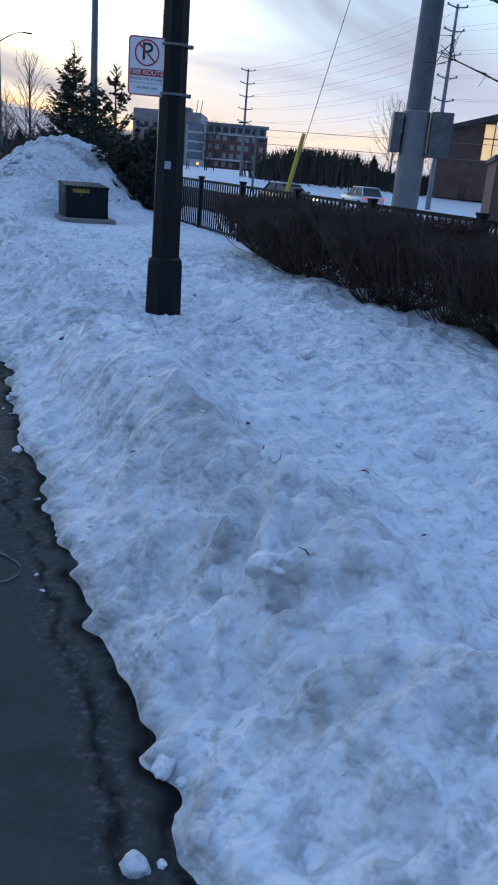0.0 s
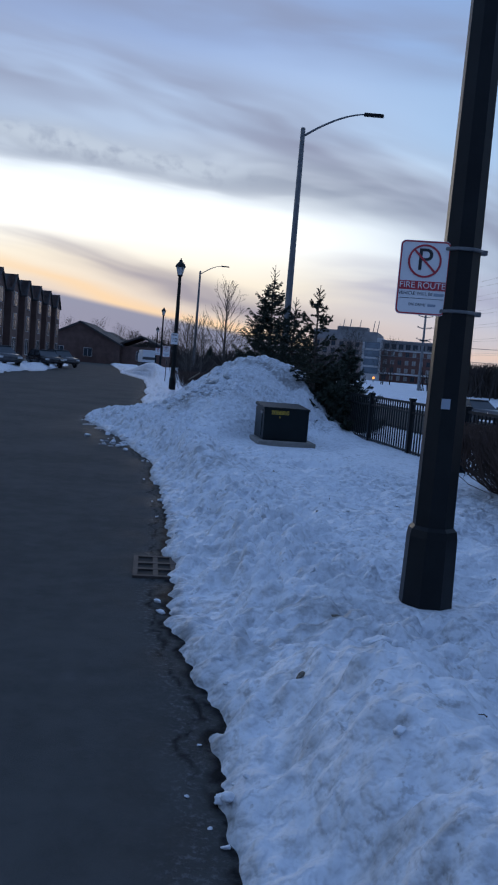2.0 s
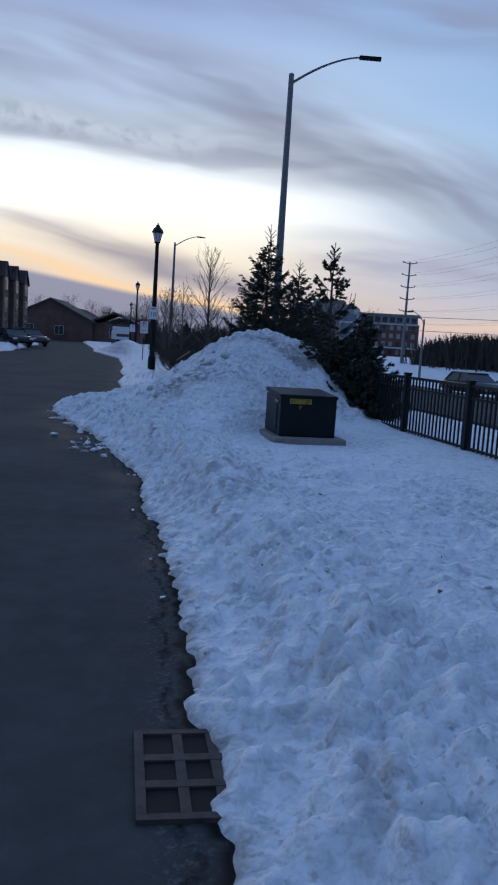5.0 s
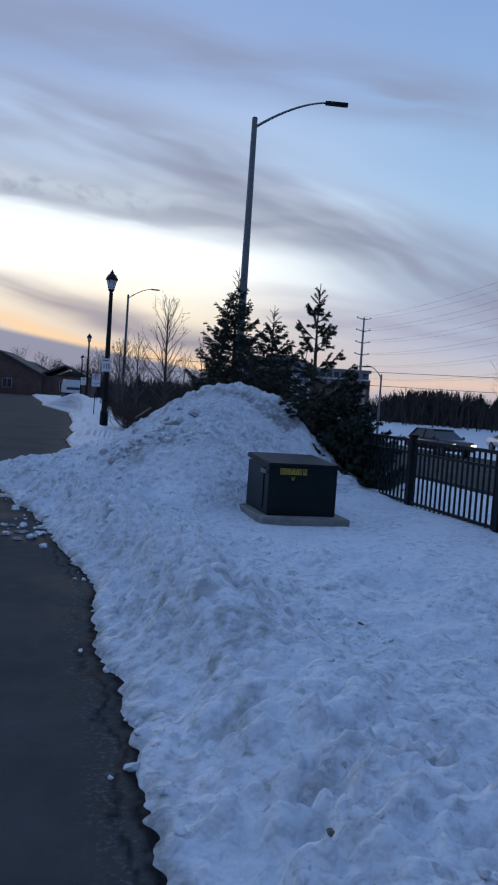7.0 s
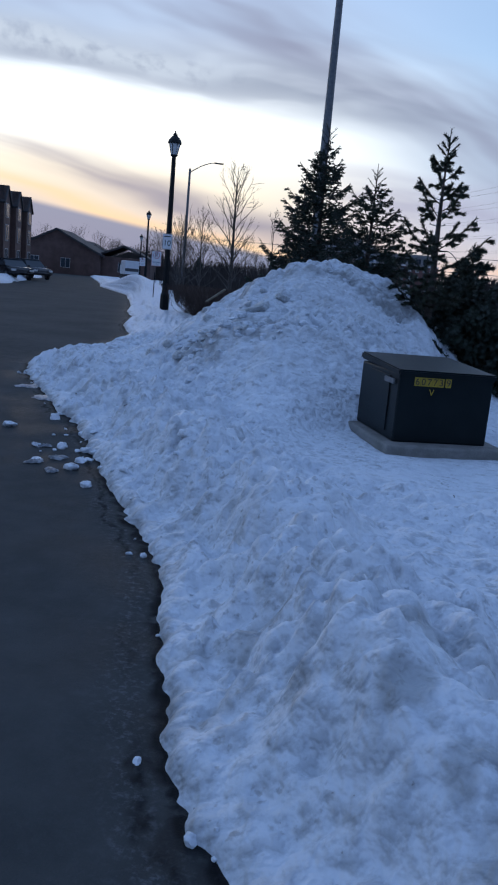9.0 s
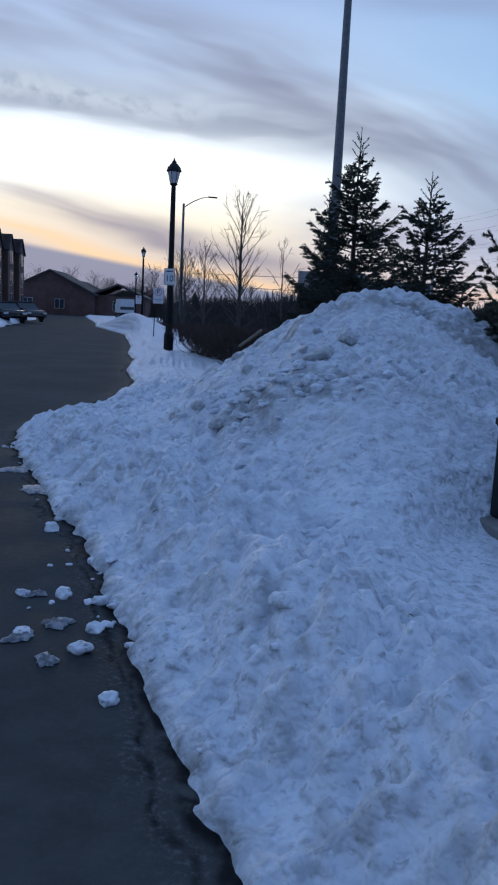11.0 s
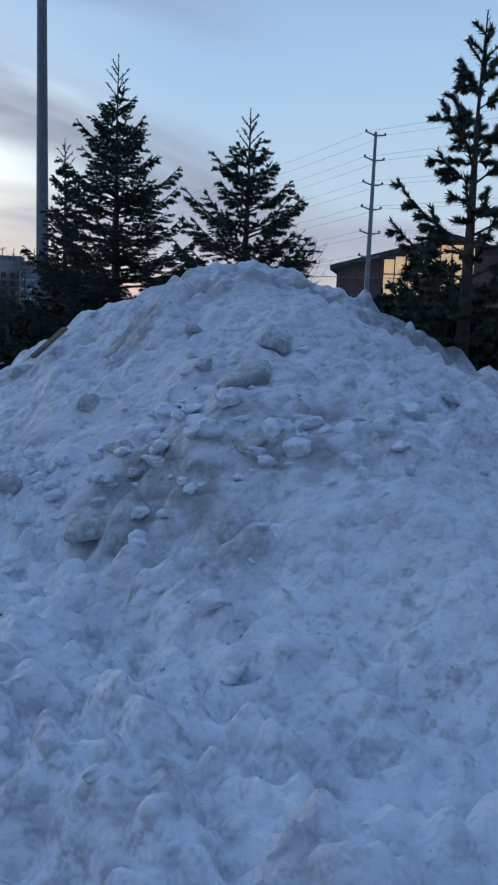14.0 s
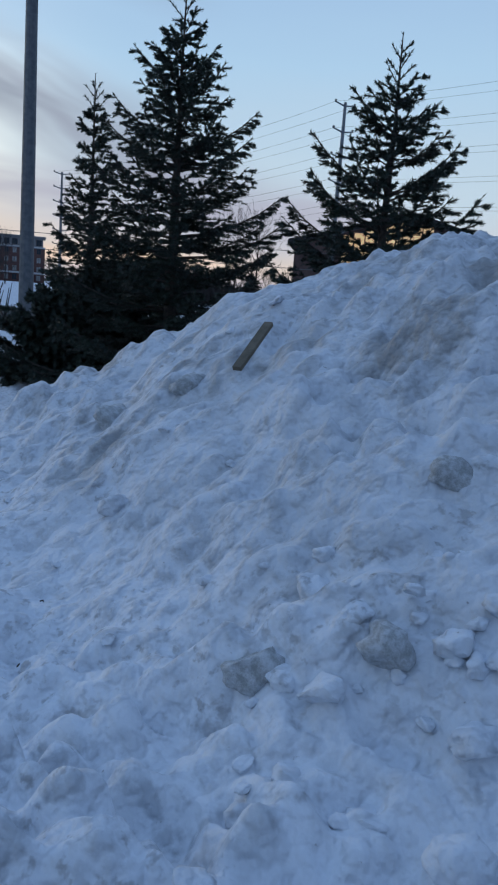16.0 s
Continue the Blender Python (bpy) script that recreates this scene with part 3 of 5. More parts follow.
# the far side of the lane: low ploughed snow
ds = np.concatenate([-growing(0.0, 700, 0.10, 1.16)[::-1]])
ry = np.concatenate([-growing(1.5, 60, 0.5, 1.3)[::-1], spaced((-1.4, 35, 0.8), (35, 95, 0.25)), growing(95.3, 900, 0.5, 1.12)])
D, Y = np.meshgrid(ds, ry)
line = np.interp(Y, [-60, 0, 48, 56, 85, 140, 900], [20.5, -6.6, -28.0, -30.0, -42.5, -72, -430])
X = line + D
E = -D + 0.5 * fractal(X, Y, 0.35, 2, 15)
Z = np.interp(E, [-0.5, 0.0, 0.25, 0.9, 2.0, 4.0], [-0.05, 0.0, 0.18, 0.45, 0.30, 0.22]) + sstep(E, 0.1, 0.6) * (0.25 * fractal(X, Y, 0.5, 3, 16) * sstep(E, 8, 2))
tagged(sheet("snow_far_verge", X, Y, Z, SNOW, {"dirt": 0.5 * np.exp(-(E / 0.2) ** 2)}), "low ploughed snow bank across the lane", "snow", kind="structure")

base = boxed(-1500, -300, -2.4, 1500, 1600, -1.6)
tagged(part("ground_base", base, SNOW), "wide snow-covered ground reaching the horizon", "snow", kind="structure")


# the wide road that runs along behind the fence
bm = bmesh.new()
inner, outer = [], []
for along in (45, 0, -8, -12, -16, -20, -24, -28, -32, -38, -46, -56, -66, -72, -78, -84, -90, -110):
    near_off = float(np.interp(-along, [-45, 0, 15, 38, 110], [2.6, 2.6, 2.8, 7.0, 9.0]))
    bx, by = -2.3 + 0.41 * along, 18.6 - 0.912 * along
    for row, off in ((inner, near_off), (outer, 19)):
        yy = by + 0.41 * off
        row.append(bm.verts.new((bx + 0.912 * off, yy, 0.27 - float(dip(yy)))))
for k in range(len(inner) - 1):
    bm.faces.new((inner[k], outer[k], outer[k + 1], inner[k + 1]))
ext = bmesh.ops.extrude_face_region(bm, geom=bm.faces[:])
for v in ext["geom"]:
    if isinstance(v, bmesh.types.BMVert):
        v.co.z -= 0.3
bmesh.ops.recalc_face_normals(bm, faces=bm.faces)
tagged(part("road_beyond", bm, ASPHALT), "wide dark asphalt road behind the fence", "road", kind="structure")


# ---- posts and lamps ----
def lantern_parts(t, z):
    """A black lantern with frosted panes on top of a post."""
    part("lantern_cup", lathe(bmesh.new(), [(0.05, z - 0.10), (0.07, z - 0.02), (0.10, z), (0.125, z + 0.03), (0.11, z + 0.05)], 12), BLACK_PAINT, t)
    part("lantern_pane", lathe(bmesh.new(), [(0.10, z + 0.05), (0.185, z + 0.40)], 6), FROSTED, t, "frosted tapered lantern glass")
    for k in range(6):
        a = k * math.pi / 3
        c, s = math.cos(a), math.sin(a)
        part("lantern_bar", tube(bmesh.new(), [(0.105 * c, 0.105 * s, z + 0.05), (0.19 * c, 0.19 * s, z + 0.41)], [0.012, 0.012], 4), BLACK_PAINT, t)
    part("lantern_roof", lathe(bmesh.new(), [(0.23, z + 0.40), (0.235, z + 0.43), (0.20, z + 0.52), (0.12, z + 0.62), (0.07, z + 0.66), (0.075, z + 0.70), (0.03, z + 0.74), (0.02, z + 0.80)], 12), BLACK_PAINT, t, smooth=False)


def lantern_post(x, y, top, label, lean=0.0):
    z0 = height(x, y) - 0.12
    t = thing("lantern_post", pose(x, y, z0, lean, 0, 20), label, "street lamp", "lantern posts along the lane")
    h = top - z0 - 0.8
    part("post_base", lathe(bmesh.new(), [(0.165, 0), (0.165, 0.62), (0.155, 0.66), (0.125, 0.70), (0.12, 0.72)], 8, math.pi / 8), BLACK_PAINT, t)
    part("shaft", lathe(bmesh.new(), [(0.12, 0.70), (0.075, h)], 8, math.pi / 8), BLACK_PAINT, t)
    lantern_parts(t, h + 0.06)
    return t


def cobra_lamp(x, y, z0, top, yaw, reach, label, r=0.11):
    """A tall steel street lamp with a curved arm and a flat LED head."""
    t = thing("street_lamp", pose(x, y, z0, 0, 0, yaw), label, "street lamp", "tall street lamps")
    h = top - z0
    part("shaft", lathe(bmesh.new(), [(r + 0.05, 0), (r + 0.05, 0.05), (r + 0.01, 0.06), (r * 0.62, h), (r * 0.4, h + 0.03)], 12), GALVANISED, t, smooth=False)
    pts = [(reach * u, 0, h - 0.35 + 1.05 * (1 - (1 - u) ** 1.7)) for u in [i / 12 for i in range(13)]]
    part("arm", tube(bmesh.new(), pts, [0.05 - 0.02 * i / 12 for i in range(13)], 8), GALVANISED, t)
    ex, ez = pts[-1][0], pts[-1][2]
    bm = box(bmesh.new(), ex - 0.08, -0.13, ez - 0.06, ex + 0.75, 0.13, ez + 0.05, 0.03)
    for v in bm.verts:
        if v.co.x > ex + 0.4:
            v.co.z -= 0.03
    part("lamp_head", bm, BLACK_PAINT, t, "flat dark LED lamp head")
    part("head_collar", lathe(bmesh.new(), [(0.09, h - 0.46), (0.10, h - 0.42), (0.10, h - 0.26), (0.09, h - 0.22)], 12), GALVANISED, t)
    return t


near_post = thing("lamp_post", pose(-0.86, 6.95, 0.151, 0, 0, 12), "black octagonal lamp post standing in trampled snow", "street lamp", "lantern posts along the lane")
part("post_base", lathe(bmesh.new(), [(0.165, -0.25), (0.165, 0), (0.155, 0.50), (0.147, 0.545), (0.12, 0.57)], 8, math.pi / 8), BLACK_PAINT, near_post)
part("shaft", lathe(bmesh.new(), [(0.125, 0.55), (0.085, 5.2), (0.07, 5.26)], 8, math.pi / 8), BLACK_PAINT, near_post)
lantern_parts(near_post, 5.32)
for z in (1.84, 2.20):
    part("sign_band", lathe(bmesh.new(), [(0.121, z), (0.124, z + 0.003), (0.124, z + 0.016), (0.121, z + 0.019)], 16), GALVANISED, near_post, "steel strap round the post")
    part("strap_clip", boxed(0.11, -0.02, z - 0.004, 0.148, 0.02, z + 0.024, bevel=0.003), GALVANISED, near_post)
part("access_label", boxed(-0.05, -0.123, 1.28, 0.0, -0.113, 1.34), GREY_SIGN, near_post, "small worn pale sticker")


def rounded_plate(w, h, thick, r, seg=5):
    bm = bmesh.new()
    pts = []
    for cx, cz, a0 in ((w / 2 - r, h / 2 - r, 0), (-w / 2 + r, h / 2 - r, 90), (-w / 2 + r, -h / 2 + r, 180), (w / 2 - r, -h / 2 + r, 270)):
        pts += [(cx + r * math.cos(radians(a0 + 90 * k / seg)), cz + r * math.sin(radians(a0 + 90 * k / seg))) for k in range(seg + 1)]
    f = [bm.verts.new((x, -thick / 2, z)) for x, z in pts]
    b = [bm.verts.new((x, thick / 2, z)) for x, z in pts]
    bm.faces.new(f)
    bm.faces.new(b[::-1])
    for k in range(len(pts)):
        bm.faces.new((f[k - 1], f[k], b[k], b[k - 1])[::-1])
    return bm


def outline_ring(w, h, r, t, y, seg=5):
    """A thin flat frame line inside a rounded plate."""
    bm = bmesh.new()
    def loop(i):
        out = []
        for cx, cz, a0 in ((w / 2 - r, h / 2 - r, 0), (-w / 2 + r, h / 2 - r, 90), (-w / 2 + r, -h / 2 + r, 180), (w / 2 - r, -h / 2 + r, 270)):
            out += [bm.verts.new((cx + (r - i) * math.cos(radians(a0 + 90 * k / seg)), y, cz + (r - i) * math.sin(radians(a0 + 90 * k / seg)))) for k in range(seg + 1)]
        return out
    a, b = loop(0.0), loop(t)
    for k in range(len(a)):
        bm.faces.new((a[k - 1], a[k], b[k], b[k - 1]))
    return bm


def flat_ring(r0, r1, y, cx=0.0, cz=0.0, seg=40):
    bm = bmesh.new()
    a = [bm.verts.new((cx + r0 * math.cos(2 * math.pi * k / seg), y, cz + r0 * math.sin(2 * math.pi * k / seg))) for k in range(seg)]
    b = [bm.verts.new((cx + r1 * math.cos(2 * math.pi * k / seg), y, cz + r1 * math.sin(2 * math.pi * k / seg))) for k in range(seg)]
    for k in range(seg):
        bm.faces.new((a[k - 1], a[k], b[k], b[k - 1]))
    return bm


UPRIGHT = pose(0, 0, 0, 90, 0, 0)


def no_parking(parent, w, h, text=True):
    """Plate, border, barred P and bars of small print, on the face y = 0."""
    part("plate", rounded_plate(w, h, 0.004, 0.03), WHITE_SIGN, parent)
    part("border", outline_ring(w - 0.006, h - 0.006, 0.028, 0.008, -0.0032), RED_SIGN, parent)
    lettering("letter_p", "P", 0.19 * w / 0.3, BLACK_SIGN, Matrix.Translation((0.0, -0.0045, h * 0.23)) @ UPRIGHT, parent)
    part("ring", flat_ring(0.088 * w / 0.3, 0.100 * w / 0.3, -0.0055, 0.0, h * 0.225), RED_SIGN, parent)
    bm = boxed(-0.09 * w / 0.3, -0.0062, -0.006, 0.09 * w / 0.3, -0.0050, 0.006)
    bm.transform(Matrix.Translation((0, 0, h * 0.225)) @ pose(0, 0, 0, 0, 45, 0))
    part("slash", bm, RED_SIGN, parent)
    if text:
        part("red_panel", boxed(-w / 2 + 0.012, -0.0040, -h * 0.165, w / 2 - 0.012, -0.0030, -h * 0.045), RED_SIGN, parent)
        lettering("writing", "FIRE ROUTE", 0.050, WHITE_SIGN, Matrix.Translation((0, -0.0052, -h * 0.105)) @ UPRIGHT, parent)
    if text:
        lettering("writing", "VEHICLE WILL BE", 0.026, GREY_INK, Matrix.Translation((-w * 0.12, -0.0042, -h * 0.215)) @ UPRIGHT, parent)
        lettering("writing", "ON DRIVE", 0.022, GREY_INK, Matrix.Translation((-w * 0.08, -0.0042, -h * 0.365)) @ UPRIGHT, parent)
        part("rule", boxed(-w * 0.45, -0.0040, -h * 0.283, w * 0.45, -0.0028, -h * 0.277), GREY_INK, parent)
        part("small_print", boxed(w * 0.24, -0.0040, -h * 0.238, w * 0.44, -0.0028, -h * 0.200), GREY_SIGN, parent, "short unreadable word")
        part("small_print", boxed(w * 0.14, -0.0040, -h * 0.382, w * 0.30, -0.0028, -h * 0.350), GREY_SIGN, parent, "short unreadable word")
    for z, f, k in () if text else ((-0.225, 0.40, 0.020), (-0.265, 0.36, 0.010), (-0.36, 0.24, 0.014)):
        part("small_print", boxed(-w * f, -0.0040, h * z - k / 2, w * f, -0.0028, h * z + k / 2), GREY_SIGN, parent, "line of small unreadable print")


sign = thing("no_parking_sign", pose(-1.065, 6.86, 2.185, 0, 0, 6), "white no parking fire route sign strapped to the post", "sign")
no_parking(sign, 0.29, 0.43)

p1 = lantern_post(-12.9, 36.3, 6.1, "black lantern post with speed and parking signs by the lane")
s10 = thing("speed_sign", pose(-12.88, 36.12, 2.55, 0, 0, 8), "small white speed limit sign on the lantern post", "sign")
part("plate", rounded_plate(0.34, 0.52, 0.004, 0.03), WHITE_SIGN, s10)
part("border", outline_ring(0.325, 0.505, 0.026, 0.012, -0.0032), BLACK_SIGN, s10)
lettering("writing", "10", 0.26, BLACK_SIGN, Matrix.Translation((0, -0.0045, -0.06)) @ UPRIGHT, s10)
part("small_print", boxed(-0.11, -0.004, 0.15, 0.11, -0.0028, 0.19), BLACK_SIGN, s10)
sp2 = thing("parking_sign", pose(-13.23, 36.12, 1.95, 0, 0, 8), "white no parking sign on the lantern post", "sign")
no_parking(sp2, 0.34, 0.50, text=False)

p2 = lantern_post(-28.24, 76.0, 6.6, "black lantern post further down the lane")
p3 = lantern_post(-37.6, 99.5, 5.7, "distant lit lantern post")
part("bulb", lathe(bmesh.new(), [(0.06, 5.05), (0.15, 5.15), (0.15, 5.3), (0.06, 5.4)], 10), LAMP_ON, p3, "glowing lamp")
sp3 = thing("parking_sign", pose(-28.5, 75.8, 2.3, 0, 0, 8), "white sign on the further lantern post", "sign")
no_parking(sp3, 0.5, 0.7, text=False)

cobra_lamp(-7.82, 36.2, 0.1, 11.85, 8, 2.6, "tall grey street lamp with curved arm behind the trees", 0.16)
cobra_lamp(-27.2, 83.4, 0.1, 11.2, 12, 2.3, "distant tall grey street lamp with curved arm", 0.16)
cobra_lamp(-1.9, 83.4, -1.0, 4.9, 160, 1.2, "small distant street lamp beyond the fence", 0.12)
marker = thing("snow_stake", pose(-16.6, 45.5, 0.0), "thin dark stake in the far snow bank", "stake")
part("rod", tube(bmesh.new(), [(0, 0, 0), (0.02, 0, 1.5)], [0.025, 0.022], 6), BLACK_PAINT, marker)


# ---- transformer box ----
BX = pose(-3.847, 16.944, 0.157, 0, 0, 22.9)
tb = thing("transformer_box", BX, "dark green metal utility box with yellow number on a concrete pad", "utility box")
part("pad", boxed(-0.53, -0.66, -0.15, 0.56, 0.60, 0.10, bevel=0.02), CONCRETE, tb, "rough concrete pad")
part("body", boxed(-0.425, -0.49, 0.10, 0.425, 0.49, 0.68, bevel=0.014), GREEN_BOX, tb)
lid = bmesh.new()
v = [lid.verts.new(p) for p in ((-0.44, -0.51, 0.665), (0.44, -0.51, 0.665), (0.44, 0.51, 0.70), (-0.44, 0.51, 0.70), (-0.44, -0.51, 0.715), (0.44, -0.51, 0.715), (0.44, 0.51, 0.765), (-0.44, 0.51, 0.765))]
for f in ((0, 3, 2, 1), (4, 5, 6, 7), (0, 1, 5, 4), (1, 2, 6, 5), (2, 3, 7, 6), (3, 0, 4, 7)):
    lid.faces.new([v[k] for k in f])
bmesh.ops.bevel(lid, geom=list(lid.edges), offset=0.012, segments=2, affect="EDGES")
part("lid", lid, GREEN_BOX, tb, "sloping enamelled lid")
part("side_panel", boxed(-0.437, -0.30, 0.16, -0.427, 0.20, 0.64, bevel=0.003), GREEN_BOX, tb)
part("latch", boxed(-0.452, -0.42, 0.58, -0.427, -0.20, 0.625, bevel=0.006), GALVANISED, tb, "worn metal latch")
for x, ch in zip((-0.265, -0.212, -0.159, -0.106, -0.053, 0.012), "607739"):
    tile = part("number_decal", boxed(x - 0.0255, -0.4945, 0.585, x + 0.0255, -0.4925, 0.658), GOLD_INK, tb)
    lettering("digit", ch, 0.080, BLACK_SIGN, Matrix.Translation((x, -0.4965, 0.620)) @ UPRIGHT, tile)
tile = part("letter_decal", boxed(-0.155, -0.4945, 0.495, -0.105, -0.4925, 0.570), GREEN_BOX, tb)
lettering("letter", "V", 0.080, GOLD_INK, Matrix.Translation((-0.13, -0.4965, 0.532)) @ UPRIGHT, tile)


# ---- storm drain ----
grate = thing("storm_drain", pose(-2.75, 7.70, 0.012, 0, 0, 21), "rusty iron storm drain grate half under snow", "drain")
W, L = 0.30, 0.30
part("frame", boxed(-W, -L, -0.02, W, -L + 0.035, 0.006), IRON, grate)
part("frame", boxed(-W, L - 0.035, -0.02, W, L, 0.006), IRON, grate)
part("frame", boxed(-W, -L + 0.0355, -0.02, -W + 0.035, L - 0.0355, 0.006), IRON, grate)
part("frame", boxed(W - 0.035, -L + 0.0355, -0.02, W, L - 0.0355, 0.006), IRON, grate)
# no hole here: a shallow black plate carries the darkness between the bars
part("pit", boxed(-W + 0.035, -L + 0.035, -0.012, W - 0.035, L - 0.035, -0.006), PIT_DARK, grate, "black plate under the bars painted as the dark of the pit")
for k in range(3):
    x = -0.1325 + 0.1325 * k
    part("bar", boxed(x - 0.019, -L + 0.036, -0.005, x + 0.019, L - 0.036, 0.004), IRON, grate)
for k in range(2):
    y = -0.0885 + 0.177 * k
    part("cross_bar", boxed(-W + 0.036, y - 0.022, -0.004, W - 0.036, y + 0.022, 0.0055), IRON, grate)


# ---- fence ----
FX, FY, UX, UY = -2.30, 18.60, 0.410, -0.912
SPAN = 2.2


def fence_point(k):
    return FX + UX * SPAN * k, FY + UY * SPAN * k


fence = thing("fence", pose(0, 0, 0), "black iron picket fence along the verge", "fence")
yaw = math.degrees(math.atan2(UY, UX))
post_me = picket_me = None
ZF = 0.18
for k in range(-3, 8):
    x, y = fence_point(k)
    if post_me is None:
        bm = boxed(-0.045, -0.045, -0.15, 0.045, 0.045, 1.04, bevel=0.006)
        box(bm, -0.055, -0.055, 1.04, 0.055, 0.055, 1.075, 0.006)
        ob = part("post", bm, BLACK_PAINT, fence)
        post_me = ob.data
        picket_me = boxed(-0.011, -0.011, 0.03, 0.011, 0.011, 0.97)
        me = bpy.data.meshes.new("picket")
        picket_me.to_mesh(me)
        me.materials.append(BLACK_PAINT)
        picket_me = me
    else:
        ob = new("post", post_me)
        ob.parent = fence
    ob.matrix_basis = pose(x, y, ZF, 0, 0, yaw)
    if k == 7:
        break
    x1, y1 = fence_point(k + 1)
    for z, q in ((0.97, 0.022), (0.80, 0.018), (0.10, 0.018)):
        bm = boxed(0.046, -0.02, z, SPAN - 0.046, 0.02, z + 2 * q)
        rail = part("rail", bm, BLACK_PAINT, fence)
        rail.matrix_basis = pose(x, y, ZF, 0, 0, yaw)
    for j in range(1, 18):
        u = j / 18
        ob = new("picket", picket_me)
        ob.parent = fence
        ob.matrix_basis = pose(x + (x1 - x) * u, y + (y1 - y) * u, ZF, 0, 0, yaw)


# ---- plants ----
def shrub(x, y, h, r, seed, label, mat=TWIG, count=330):
    """A leafless bush: stems that fan out of a few crowns and fork into fine twigs."""
    rng = np.random.RandomState(seed)
    t = thing("shrub", pose(x, y, height(x, y) - 0.05), label, "shrub", "leafless hedge")
    low, high = [], []
    crowns = [np.array([rng.randn() * 0.16 * r, rng.randn() * 0.16 * r, 0]) for _ in range(3)]
    for k in range(count // 4):
        a, q = rng.rand() * 2 * math.pi, math.sqrt(rng.rand())
        b = crowns[k % 3] + rng.randn(3) * np.array([0.03, 0.03, 0])
        c = np.array([r * q * math.cos(a) * 0.95, r * q * math.sin(a) * 0.95, h * (0.35 + 0.25 * rng.rand())])
        m = b + (c - b) * 0.5 + np.array([0.08 * r * q * math.cos(a), 0.08 * r * q * math.sin(a), -0.05 * h * q])
        low.append((*b, *m, 0.007, 0.0055))
        low.append((*m, *c, 0.0055, 0.0045))
        for _ in range(5):
            e = c + np.array([rng.randn() * 0.13, rng.randn() * 0.13, (h - c[2]) * (0.45 + 0.5 * rng.rand())])
            high.append((*c, *e, 0.004, 0.0025))
            for _ in range(5):
                g = e + np.array([rng.randn() * 0.08, rng.randn() * 0.08, 0.04 + 0.12 * rng.rand()])
                g[2] = min(g[2], h * (0.92 + 0.11 * rng.rand()))
                j = c + (e - c) * (0.1 + 0.9 * rng.rand())
                high.append((*j, *g, 0.0032, 0.0018))
        for _ in range(4):
            j = m + (c - m) * (0.1 + 0.9 * rng.rand())
            g = j + np.array([rng.randn() * 0.12, rng.randn() * 0.12, 0.10 + 0.2 * rng.rand()])
            low.append((*j, *g, 0.0035, 0.002))
    tagged(raw("stem_mass", *sticks(low), mat, t), kind="stuff")
    tagged(raw("twig_mass", *sticks(high), mat, t), kind="stuff")
    return t


rs = random.Random(4)
for k in range(1, 17):
    u = k / 16
    x, y = -0.55 + (3.7 + 0.55) * u + rs.uniform(-0.08, 0.08), 13.3 + (3.2 - 13.3) * u + rs.uniform(-0.1, 0.1)
    shrub(x - 0.02 + 0.3 * max(0.0, 1 - 5 * u), y - 0.05, 0.92 + rs.uniform(-0.06, 0.08), 0.66, 100 + k, "leafless reddish-brown bush in the hedge before the fence")
for k in range(7):
    shrub(-8.9 - 0.5 * k + rs.uniform(-0.2, 0.2), 30.2 + 1.0 * k, 0.95 + rs.uniform(-0.05, 0.1), 0.8, 140 + k, "leafless brown bush beyond the snow heap", TWIG, 260)


